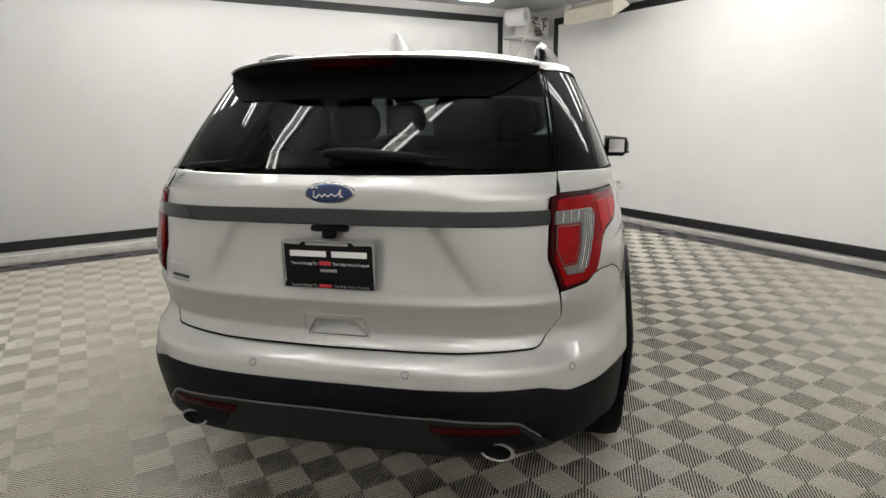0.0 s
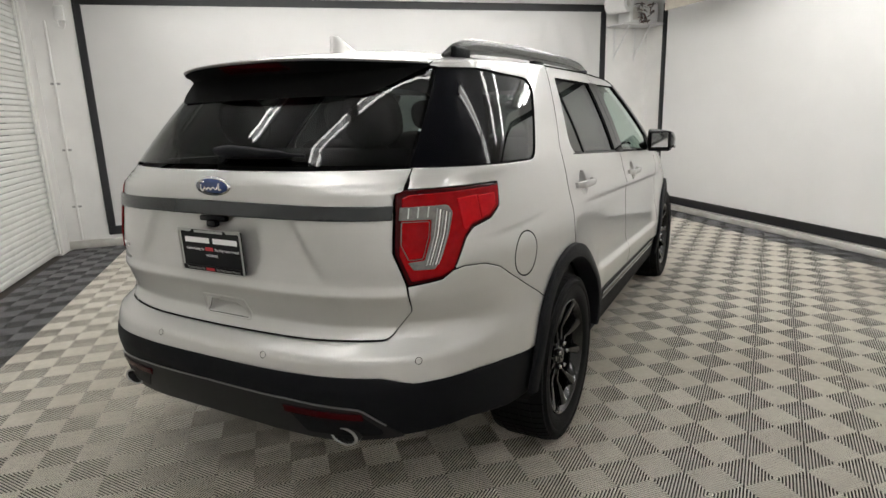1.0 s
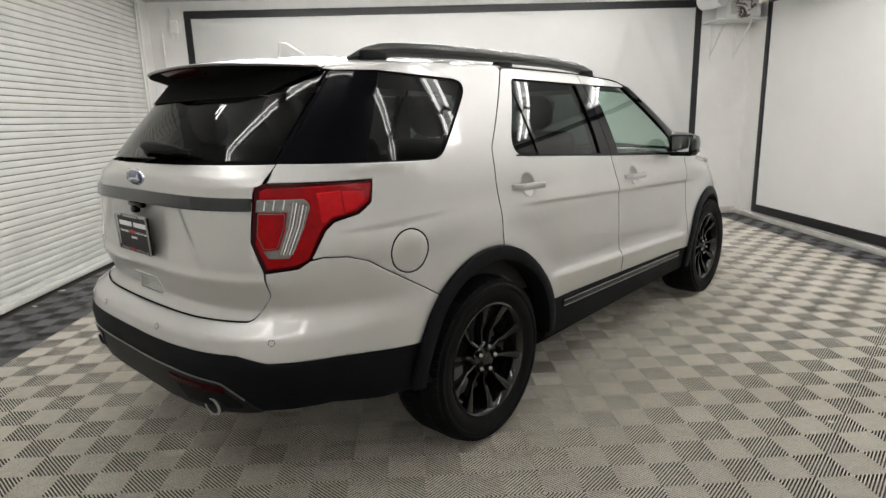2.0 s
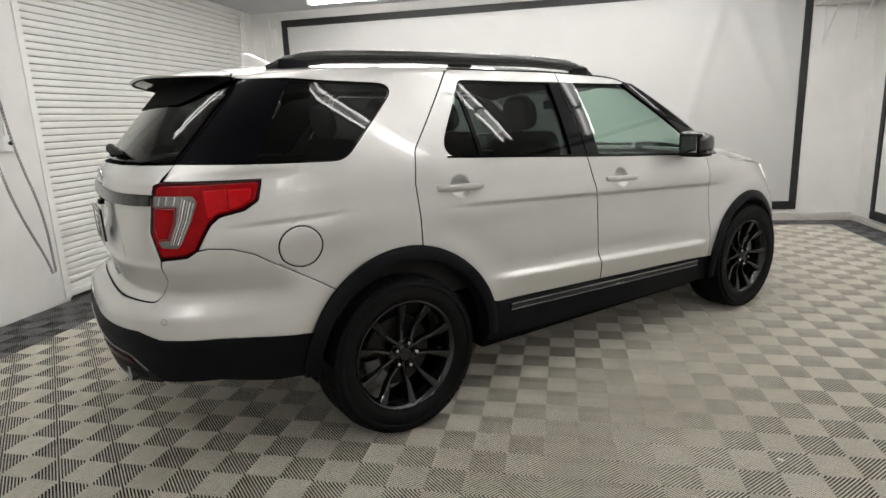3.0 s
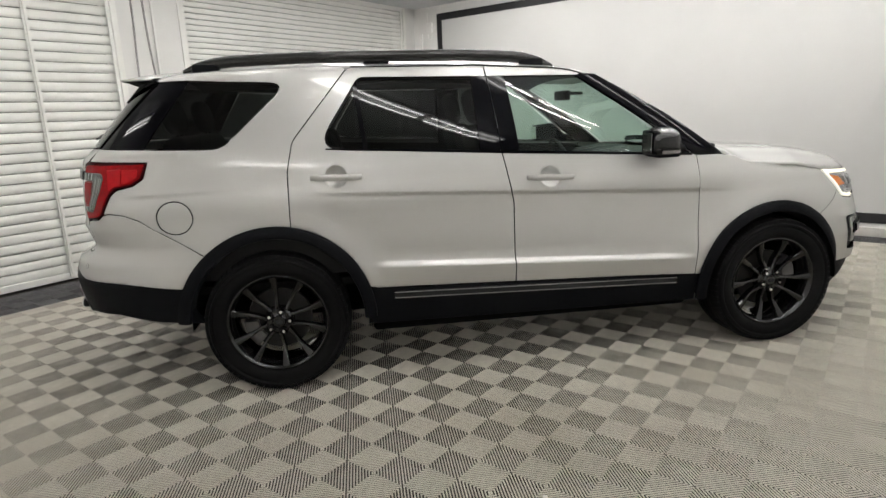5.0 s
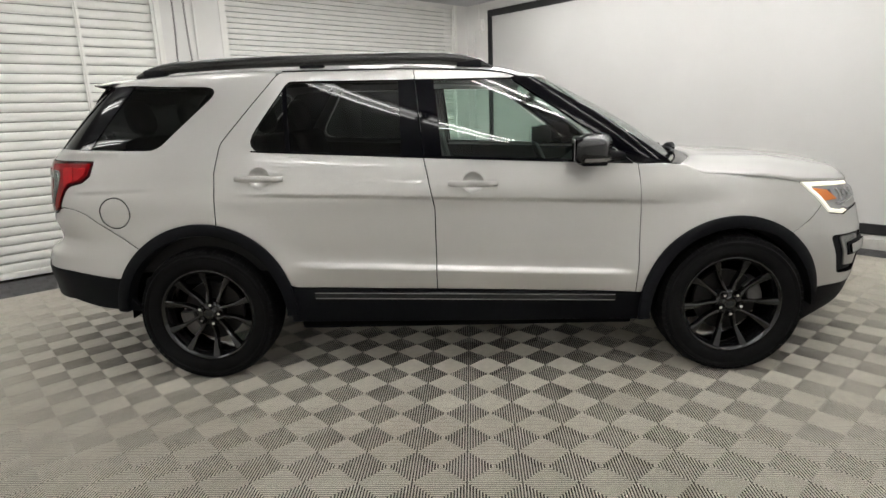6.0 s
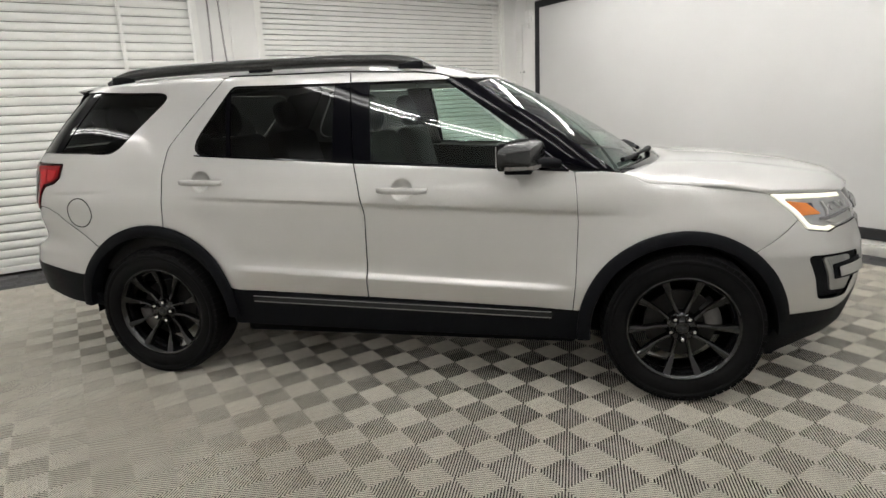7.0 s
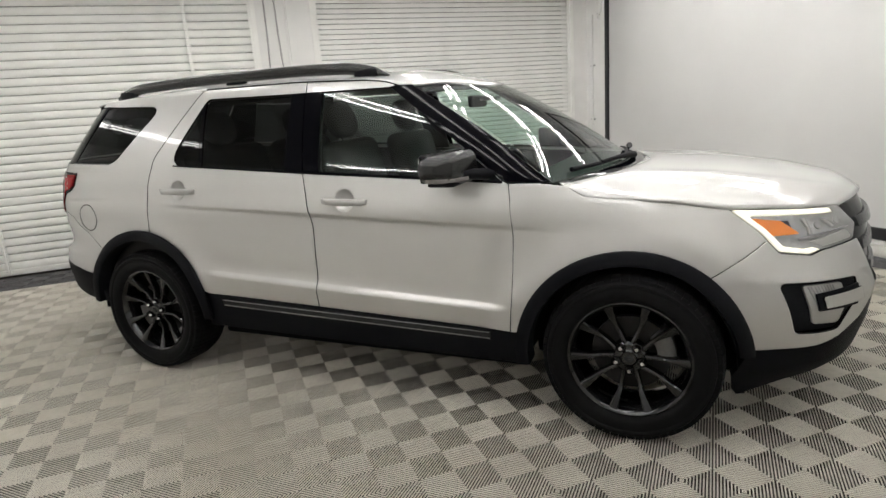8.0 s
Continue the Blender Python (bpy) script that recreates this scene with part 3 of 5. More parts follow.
def roofline(y0, y1, n=14):
    return [("s", y0 + (y1 - y0) * k / n, roof_edge(y0 + (y1 - y0) * k / n)) for k in range(n + 1)]


GATE_EDGE = T((.682, 1.309), (.683, 1.297), (.684, 1.287), (.685, 1.277), (.686, 1.265), (.687, 1.253), (.688, 1.246), (.680, 1.240))
D_WIN = on_shell(TOP, T((.665, 1.312)) + S((-2.02, 1.301), (-1.635, 1.287, .14), (-1.290, 1.607, .045), (-1.80, 1.634)) + T((.605, 1.634)))
RD_WIN = S((-.205, 1.214), (-1.168, 1.266, .080), (-.928, 1.624, .05), (-.215, 1.608))
FD_WIN = S((-.198, 1.214), (-.208, 1.608), (.285, 1.600), (.885, 1.150))
RD_EDGE = S((-.142, .505), (-.141, .939), (-.193, 1.203), (-.243, roof_edge(-.243)))
RD_BACK = S((-.985, 1.674, .10), (-1.285, 1.310, .10), (-1.318, 1.16), (-1.322, .9))
FENDER_EDGE = S((.915, .466), (.928, .62), (.937, .90), (.925, 1.08), (.918, 1.140))
TAIL_LAMP = T((.668, 1.236, .010), (.694, 1.248, .008)) + S((-1.992, 1.238, .010), (-2.022, 1.160, .015), (-2.077, 1.126, .03), (-2.165, 1.108, .04), (-2.200, 1.080, .03), (-2.228, 1.037), (-2.254, .985), (-2.290, .958, .02)) + T((.706, .946, .012), (.672, 1.050, .02))
HEAD_LAMP = S((1.800, 1.006, .006), (1.900, .925), (1.985, .826, .03)) + N((.70, .806, .03), (.664, .821, .01), (.52, .838, .02), (.478, .90, .02), (.50, .978, .01))


def shoulder_line(u):
    return 1.026 - .0456 * (u + .55)


def low_line(u):
    return .640 - .045 * (u + .15)


def step_in(d, w):
    """0 above the line, 1 once w below it, eased."""
    f = min(1.0, max(0.0, d / w))
    return f * f * (3 - 2 * f)


def shoulder(u, z):
    """The line pressed into the doors, fading at both ends."""
    f = 1 / (1 + math.exp(-(u + 1.08) / .05)) / (1 + math.exp((u - .98) / .05))
    d = shoulder_line(u) - z
    return -.0085 * f * step_in(d, .026) * math.exp(-max(0.0, d - .026) / .16)


def bulge_door(u, z):
    d = low_line(u) - z
    f = 1 / (1 + math.exp(-(u + .86) / .022)) / (1 + math.exp((u - .86) / .022))
    front = .020 * math.exp(-((math.hypot(u - F_ARCH[0], z - F_ARCH[1]) - F_ARCH[2] - .02) / .10) ** 2)
    rear = .014 * math.exp(-((math.hypot(u - R_ARCH[0], z - R_ARCH[1]) - R_ARCH[2]) / .09) ** 2)
    return front + rear + shoulder(u, z) + f * (.020 * step_in(d, .030) * math.exp(-max(0.0, d - .03) / .12) - .006 * math.exp(-((d + .03) / .05) ** 2))


def tail_line(u):
    return 1.085 + .03 * (u + 1.9)


def bulge_quarter(u, z):
    d = math.hypot(u - R_ARCH[0], z - R_ARCH[1])
    flare = .014 * math.exp(-((d - R_ARCH[2]) / .09) ** 2)
    f = 1 / (1 + math.exp(-(u + 2.06) / .03)) / (1 + math.exp((u + 1.72) / .05))
    d = tail_line(u) - z
    return flare - .006 * f * step_in(d, .02) * math.exp(-max(0.0, d - .02) / .07)


def bulge_fender(u, z):
    d = math.hypot(u - F_ARCH[0], z - F_ARCH[1])
    return shoulder(u, z) + .020 * math.exp(-((d - F_ARCH[2] - .02) / .10) ** 2)


def handle_hole(y, z):
    return [Vector((y + .054 * math.cos(k * math.pi / 14), z + .054 * math.sin(k * math.pi / 14))) for k in range(28)]


for side in (1, -1):
    fuel = [Vector((-1.855 + .083 * math.cos(k * math.pi / 18), .962 + .083 * math.sin(k * math.pi / 18))) for k in range(36)]
    quarter = on_shell(TOP, S((-1.322, .895), (-1.318, 1.16), (-1.285, 1.310, .10), (-.985, 1.674, .10)) + roofline(-1.03, -2.0, 12) + T((.612, 1.637)) + GATE_EDGE[:7])
    lamp = on_shell(LOW, TAIL_LAMP)
    quarter += on_shell(LOW, T((.693, 1.246)) + S((-1.992, 1.238, .010), (-2.022, 1.160, .015), (-2.077, 1.126, .03), (-2.165, 1.108, .04), (-2.200, 1.080, .03), (-2.228, 1.037), (-2.256, .983, .006), (-2.22, .988), (-2.142, .981, .05), (-2.065, .953), (-1.778, .772)))
    quarter += on_shell(LOW, arc(*R_ARCH, 132, 79, 20))
    panel("quarter_panel", TOP, rounded(quarter, .025), PAINT, car, [rounded(D_WIN, .025), fuel] if side > 0 else [rounded(D_WIN, .025)], side, bulge=bulge_quarter, lines=(tail_line,))
    if side > 0:
        panel("fuel_door", LOW, fuel, PAINT, car, side=side, label="round silver fuel door", bulge=bulge_quarter)
    rear_door = on_shell(TOP, RD_EDGE + roofline(-.25, -.93, 10) + RD_BACK + arc(*R_ARCH, 79, 18, 16) + S((-.90, .530)))
    panel("rear_door", TOP, rounded(rear_door, .025), PAINT, car, [rounded(on_shell(TOP, RD_WIN), .025), handle_hole(-1.075, 1.127)], side, bulge=bulge_door, lines=(shoulder_line, low_line))
    panel("front_door", TOP, rounded(on_shell(TOP, RD_EDGE + roofline(-.23, .27, 8) + S((.31, 1.600), (.895, 1.150)) + list(reversed(FENDER_EDGE))), .025), PAINT, car,
          [rounded(on_shell(TOP, FD_WIN), .025), handle_hole(.064, 1.069)], side, bulge=bulge_door, lines=(shoulder_line, low_line))
    fender = on_shell(LOW, FENDER_EDGE + S((1.05, 1.140), (1.165, 1.126), (1.245, 1.080, .04), (1.50, 1.058), (1.790, 1.012), (1.800, 1.006), (1.900, .925), (1.941, .877), (1.742, .739)) + arc(*F_ARCH, 50, 168, 22))
    panel("front_wing", LOW, rounded(fender, .025), PAINT, car, side=side, gap=.0013, bulge=bulge_fender, lines=(shoulder_line,))

    # black cladding round the wheel openings and along the sill
    for name, (cy, cz, r) in (("rear", R_ARCH), ("front", F_ARCH)):
        a0, a1 = (-1, 176) if name == "rear" else (6, 186)
        rows = []
        for k in range(41):
            a = radians(a0 + (a1 - a0) * k / 40)
            row = []
            for rr, out in ((r + .004, .002), (r + .002, .016), (r - .006, .020), (r - .045, .024), (r - .058, .020), (r - .062, .006), (r - .064, -.06)):
                y, z = cy + rr * math.cos(a), max(.2, cz + rr * math.sin(a))
                u = LOW.at_y(y, z)
                p, n = LOW.skin(u, z), LOW.normal(u, z)
                b = .014 if name == "rear" else .018
                p = p + n * (out + b)
                row.append((side * p.x, p.y, p.z))
            rows.append(row)
        part("wheel_arch_trim", loft(rows), TRIM, car, "matt black wheel arch cladding", smooth=50)
    sill = on_shell(LOW, S((-.93, .527), (-.15, .503), (.945, .464), (.94, .30), (-.96, .325)))
    panel("sill_cladding", LOW, rounded(sill, .04), TRIM, car, side=side, gap=0, offset=.004, label="matt black sill cladding")
    strip = on_shell(LOW, S((-.815, .503, .004), (-.815, .462, .004), (-.155, .447), (.815, .418, .004), (.815, .454, .004), (-.155, .487)))
    bar = panel("sill_strip", LOW, rounded(strip, .04), GREY_TRIM, car, side=side, gap=0, offset=.013, rim=.012, label="dark grey strip along the sill")
    for up, low in ((.500, .496), (.470, .465)):
        edge = on_shell(LOW, S((-.81, up), (-.81, low), (.81, low - .046), (.81, up - .046)))
        panel("strip_edge", LOW, rounded(edge, .06), SATIN, bar, side=side, gap=0, offset=.0145, rim=.003, step=.06, roll=False, label="thin bright edge")

    # lamps at the rear corner
    tail = panel("tail_lamp", LOW, rounded(lamp, .02), DEEP_RED, car, side=side, gap=.003, offset=.004, rim=.03, step=.025, label="red tail lamp with a clear reversing section")
    body = on_shell(LOW, T((.684, 1.222, .008), (.70, 1.230, .006)) + S((-2.008, 1.228, .008), (-2.034, 1.164, .015), (-2.085, 1.136, .02), (-2.172, 1.118, .03), (-2.208, 1.086, .03), (-2.236, 1.04), (-2.262, .988), (-2.295, .970, .015)) + T((.716, .960, .01), (.686, 1.045, .02)))
    panel("lens", LOW, rounded(body, .02), RED, tail, side=side, gap=0, offset=.0075, rim=.003, step=.025, label="red lens")
    for name, pts in (("turn_lens", S((-2.205, 1.206, .004), (-2.128, 1.209), (-2.132, 1.130), (-2.170, 1.124, .02), (-2.206, 1.096, .02))), ("side_lens", S((-2.124, 1.206, .004), (-2.040, 1.206, .006), (-2.050, 1.168), (-2.088, 1.142, .01), (-2.127, 1.133)))):
        panel(name, LOW, rounded(on_shell(LOW, pts), .02), BRIGHT_RED, tail, side=side, gap=0, offset=.0092, rim=.003, step=.025, label="bright red lens")
    c_shape = on_shell(LOW, T((.680, 1.194, .004), (.784, 1.191, .02), (.796, 1.165, .01), (.794, 1.10), (.784, 1.025), (.770, .996, .008), (.722, .998, .004), (.708, 1.022), (.748, 1.026, .004), (.757, 1.09), (.755, 1.150, .006), (.680, 1.154)))
    panel("reversing_lens", LOW, rounded(c_shape, .02), CLEAR, tail, side=side, gap=0, offset=.0095, rim=.004, step=.02, label="clear ribbed reversing lens")
    for k in range(5):
        x = .763 + .0065 * k
        g = on_shell(LOW, T((x, 1.182 - .004 * k), (x + .0022, 1.182 - .004 * k), (x + .0022, 1.10), (x - .010, 1.010), (x - .0122, 1.010), (x, 1.10)))
        panel("lens_rib", LOW, rounded(g, .03), CHROME if k % 2 else SATIN, tail, side=side, gap=0, offset=.0115, rim=.002, step=.03, roll=False)
    for x in (.700, .722, .744):
        g = on_shell(LOW, T((x, 1.190), (x + .003, 1.190), (x + .003, 1.158), (x, 1.158)))
        panel("lens_rib", LOW, rounded(g, .03), PEWTER, tail, side=side, gap=0, offset=.0115, rim=.002, step=.03, roll=False)
    inner = rounded(on_shell(LOW, T((.688, 1.147, .004), (.750, 1.144, .006), (.751, 1.10), (.742, 1.033, .006), (.710, 1.031, .006), (.690, 1.078))), .02)
    panel("lens_edge", LOW, inset(inner if area2(inner) > 0 else inner[::-1], -.0028), CLEAR, tail, side=side, gap=0, offset=.0088, rim=.003, step=.02, label="thin clear edge")
    panel("brake_lens", LOW, inner, RED, tail, side=side, gap=0, offset=.0100, rim=.003, step=.02, label="red brake lens")

    # head lamp
    head = panel("head_lamp", LOW, rounded(on_shell(LOW, HEAD_LAMP), .02), LAMP_SHELL, car, side=side, gap=.001, offset=-.004, rim=.03, step=.02, label="head lamp with a lit white daytime outline")
    glow = on_shell(LOW, S((1.808, 1.002, .004), (1.905, .925), (1.990, .832, .02)) + N((.705, .812, .015), (.672, .824), (.690, .836), (.712, .833, .015)) + S((2.000, .850, .02), (1.925, .930), (1.868, .976, .008)) + N((.56, .956), (.56, .973)))
    panel("daytime_lamp", LOW, rounded(glow, .02), GLOW, head, side=side, gap=0, offset=.006, rim=.008, step=.02, label="lit white daytime running lamp")
    amber = on_shell(LOW, S((1.884, .966, .006), (1.944, .893, .006)) + N((.700, .892, .006), (.720, .948, .006)))
    panel("amber_lens", LOW, rounded(amber, .02), AMBER, head, side=side, gap=0, offset=.004, rim=.006, step=.02, label="amber indicator lens")
    for shade, pts in ((SKID, ((.741, .950), (.703, .946, .004), (.712, .906, .004), (.728, .915))), (PEWTER, ((.670, .947), (.660, .947), (.664, .910), (.674, .884), (.682, .884), (.672, .912))), (PEWTER, ((.616, .936), (.602, .934), (.590, .906), (.600, .902)))):
        panel("lamp_bezel", LOW, rounded(on_shell(LOW, N(*pts)), .015), shade, head, side=side, gap=0, offset=.0035, rim=.006, step=.02, label="bezel inside the lamp")
    panel("lamp_rib", LOW, rounded(on_shell(LOW, N((.712, .874), (.55, .897), (.53, .894), (.705, .864))), .02), SATIN, head, side=side, gap=0, offset=.004, rim=.006, step=.02, label="bright rib across the lamp")
    panel("lamp_bezel", LOW, rounded(on_shell(LOW, N((.690, .858), (.55, .884), (.53, .850, .01), (.655, .834, .01))), .02), PEWTER, head, side=side, gap=0, offset=.001, rim=.006, step=.02, label="grey bezel inside the lamp")
    for x, z, r in ((.635, .918, .020), (.56, .925, .020)):
        u = LOW.nose_x(x, z)
        p, n = LOW.skin(u, z), LOW.normal(u, z)
        q = Vector((side * p.x, p.y, p.z))
        nn = Vector((side * n.x, n.y, n.z))
        part("projector", lathe([(.004, .0), (.0038, r * .5), (.001, r * .9), (-.02, r)], 24), LAMP_SHELL, head, "bright round projector", smooth=40).matrix_basis = Matrix.Translation(q) @ nn.to_track_quat("X", "Z").to_matrix().to_4x4()

    # glass on the flank
    panel("quarter_glass", TOP, rounded(on_shell(TOP, S((-2.01, 1.306), (-1.638, 1.291, .14), (-1.297, 1.603, .042), (-1.79, 1.629))), .025), PRIVACY, car, side=side, gap=.002, offset=-.006, rim=.004, step=.05, label="dark privacy glass", roll=False)
    panel("tail_pillar_trim", TOP, rounded(on_shell(TOP, T((.674, 1.311)) + S((-2.01, 1.303), (-1.79, 1.632)) + T((.610, 1.634))), .025), GLOSS, car, side=side, gap=.001, offset=-.003, rim=.006, step=.03, label="gloss black pillar trim", roll=False)
    panel("rear_door_glass", TOP, rounded(on_shell(TOP, S((-.30, 1.226), (-1.157, 1.276, .075), (-.923, 1.618, .045), (-.315, 1.606))), .025), PRIVACY, car, side=side, gap=.002, offset=-.008, rim=.004, step=.05, label="dark privacy glass", roll=False)
    panel("door_pillar_trim", TOP, rounded(on_shell(TOP, S((-.1955, 1.216), (-.31, 1.222), (-.325, 1.612), (-.2395, 1.612))), .025), GLOSS, car, side=side, gap=.0005, offset=.003, rim=.006, step=.04, label="gloss black door pillar", roll=False)
    panel("door_pillar_trim", TOP, rounded(on_shell(TOP, S((-.1905, 1.216), (-.2345, 1.612), (-.135, 1.610), (-.095, 1.212))), .025), GLOSS, car, side=side, gap=.0005, offset=.003, rim=.006, step=.04, label="gloss black door pillar", roll=False)
    panel("front_door_glass", TOP, rounded(on_shell(TOP, S((-.095, 1.212), (-.135, 1.606), (.285, 1.597), (.72, 1.255), (.74, 1.166))), .025), TINTED, car, side=side, gap=.002, offset=-.008, rim=.004, step=.05, label="green-tinted door glass", roll=False)
    panel("window_seal", TOP, rounded(on_shell(TOP, S((-1.118, 1.262), (-.20, 1.203), (.89, 1.141), (.89, 1.153), (-.20, 1.216), (-1.118, 1.268))), .04), GLOSS, car, side=side, gap=0, offset=.004, rim=.01, step=.05, label="black window seal", roll=False)
    panel("window_divider", TOP, rounded(on_shell(TOP, S((-.902, 1.255), (-.925, 1.252), (-.962, 1.60), (-.940, 1.612))), .04), GLOSS, car, side=side, gap=0, offset=-.002, rim=.008, step=.05, label="black window divider bar", roll=False)
    panel("mirror_sail", TOP, rounded(on_shell(TOP, S((.735, 1.162), (.715, 1.262), (.905, 1.148))), .04), TRIM, car, side=side, gap=0, offset=-.001, rim=.008, step=.05, label="black mirror base trim", roll=False)
    # windscreen pillar
    panel("windscreen_pillar", TOP, rounded(on_shell(TOP, S((.272, 1.603), (.30, 1.610), (.385, 1.606), (.76, 1.385), (1.105, 1.132), (.905, 1.146))), .025), GLOSS, car, side=side, gap=.001, offset=.003, rim=.02, step=.03, label="gloss black windscreen pillar")
    # door handles in their dishes
    for y, z in ((-1.075, 1.124), (.064, 1.066)):
        p = Vector((side_width(z), y, z))
        bm = bmesh.new()
        prof = []
        for k in range(15):
            f = k / 14
            yy = y - .131 + .262 * f
            out = .040 * min(1, math.sin(math.pi * min(max(f, .02), .98)) * 2.2) ** .6
            hh = .0165 * (1 - .25 * abs(2 * f - 1) ** 3)
            zz = z - .023 * (yy - y)
            prof.append([(side * (p.x + out - .016), yy, zz - hh), (side * (p.x + out - .004), yy, zz - hh), (side * (p.x + out), yy, zz - hh * .5), (side * (p.x + out + .001), yy, zz + hh * .4), (side * (p.x + out - .003), yy, zz + hh), (side * (p.x + out - .016), yy, zz + hh)])
        part("door_handle", loft(prof, closed=True, caps=True), PAINT, car, "body-coloured door handle", smooth=50)
        dish = lathe([(.0012, .060), (.0006, .056), (-.006, .051), (-.017, .040), (-.023, .022), (-.024, .0)], 28)
        d = part("handle_dish", dish, PAINT, car, "shallow round dish behind the handle", smooth=60)
        q, n = TOP.skin(y, z + .003), TOP.normal(y, z + .003)
        q += n * bulge_door(y, z + .003)
        d.matrix_basis = Matrix.Translation((side * q.x, q.y, q.z)) @ Vector((side * n.x, n.y, n.z)).to_track_quat("X", "Z").to_matrix().to_4x4()

# ---- tail of the car ----
GATE = GATE_EDGE + T((.666, 1.236), (.668, 1.052, .02), (.703, .948, .01), (.712, .86, .03), (.648, .768, .05), (.40, .762), (0, .760), (-.40, .762), (-.648, .768, .05), (-.712, .86, .03), (-.703, .948, .01),
         (-.668, 1.052, .02), (-.666, 1.236)) + [(k, -x, z) for k, x, z in reversed(GATE_EDGE)]


def bulge_gate(u, z):
    x = abs(LOW.skin(u, z).x)
    # the bowl round the number plate, its walls leaning outwards to the foot
    edge = .335 + (1.15 - z) * .62
    inside = 1 / (1 + math.exp(max(-40, min(40, (x - edge) / .010))))
    fade = 1 / (1 + math.exp(-(z - .972) / .022)) / (1 + math.exp((z - 1.175) / .008))
    return -.018 * inside * fade


GRIP = rounded(on_shell(LOW, T((.064, .846, .006), (.104, .792, .004), (-.104, .792, .004), (-.064, .846, .006))), .012)
panel("tailgate", LOW, rounded(on_shell(LOW, GATE), .025), PAINT, car, [GRIP], gap=.0016, step=.014, bulge=bulge_gate, label="silver tailgate")
gate = bpy.data.objects["tailgate"]
panel("tailgate_bar", LOW, rounded(on_shell(LOW, T((.664, 1.200, .004), (.30, 1.206), (0, 1.208), (-.30, 1.206), (-.664, 1.198, .004), (-.664, 1.152, .004), (-.30, 1.158), (0, 1.158), (.30, 1.158), (.664, 1.156, .004))), .03), GREY_TRIM, gate, gap=0,
      offset=.012, rim=.012, step=.03, label="dark grey trim bar across the tailgate")
tray = []
for f, d in ((1.0, .0), (.97, -.012), (.86, -.020), (.55, -.022), (.0, -.022)):
    ring = []
    mid = Vector((Y_REAR - SPAN, .815))
    for q in GRIP:
        w = mid + (q - mid) * f
        p, n = LOW.skin(w.x, w.y), LOW.normal(w.x, w.y)
        ring.append(p + n * d)
    tray.append(ring)
part("grip_tray", loft(tray, closed=True), PAINT, gate, "recessed grip in the tailgate", smooth=40)
panel("grip_surround", LOW, rounded(on_shell(LOW, T((.105, .866, .012), (.122, .785, .012), (-.122, .785, .012), (-.105, .866, .012))), .01), PAINT, gate, [rounded(on_shell(LOW, T((.092, .856, .006), (.112, .790, .006), (-.112, .790, .006), (-.092, .856, .006))), .01)],
      gap=0, offset=.0015, rim=.002, step=.02, label="raised outline round the grip")
panel("tailgate_glass", TOP, rounded(on_shell(TOP, T((.672, 1.314), (.55, 1.319), (0, 1.324), (-.55, 1.319), (-.672, 1.314), (-.602, 1.634), (0, 1.640), (.602, 1.634))), .03), PRIVACY, gate, gap=.002, offset=0, rim=.006, step=.04, label="dark privacy glass", roll=False)
def mirror_u(pts, middle):
    return [(2 * middle - p[0], *p[1:]) for p in reversed(pts[1:-1])]


half = on_shell(LOW, T((0, .758), (.40, .760), (.648, .766, .05), (.712, .862, .03), (.707, .943)) + S((-2.290, .955, .02), (-2.258, .980, .006), (-2.22, .988), (-2.142, .981, .05), (-2.065, .953), (-1.778, .772)) + arc(*R_ARCH, 132, 155, 8)
                + S((-1.885, .600), (-2.10, .622), (-2.227, .634)) + T((.745, .640, .05), (.66, .668, .05), (.40, .672), (0, .672)))
whole = half + mirror_u(half, Y_REAR - SPAN)


panel("rear_bumper", LOW, rounded(whole, .03), PAINT, car, gap=.0008, step=.03, bulge=bulge_quarter, label="silver rear bumper")
half = on_shell(LOW, T((0, .674), (.40, .674), (.66, .670, .05), (.745, .642, .05)) + S((-2.227, .636), (-2.10, .624), (-1.885, .602), (-1.862, .50), (-1.80, .405), (-2.05, .425), (-2.235, .462)) + T((.70, .455), (.60, .56, .06), (.35, .582), (0, .585)))
whole = half + mirror_u(half, Y_REAR - SPAN)
panel("lower_bumper", LOW, rounded(whole, .03), TRIM, car, gap=0, step=.03, offset=.002, rim=.03, label="matt black lower bumper")
half = on_shell(LOW, T((0, .588), (.35, .585), (.595, .565, .06), (.66, .50, .03), (.70, .452), (.50, .435), (.22, .448), (0, .45)))
panel("skid_plate", LOW, rounded(half + mirror_u(half, Y_REAR - SPAN), .03), SKID, car, gap=0, step=.03, offset=.006, rim=.03, label="dark grey skid plate")
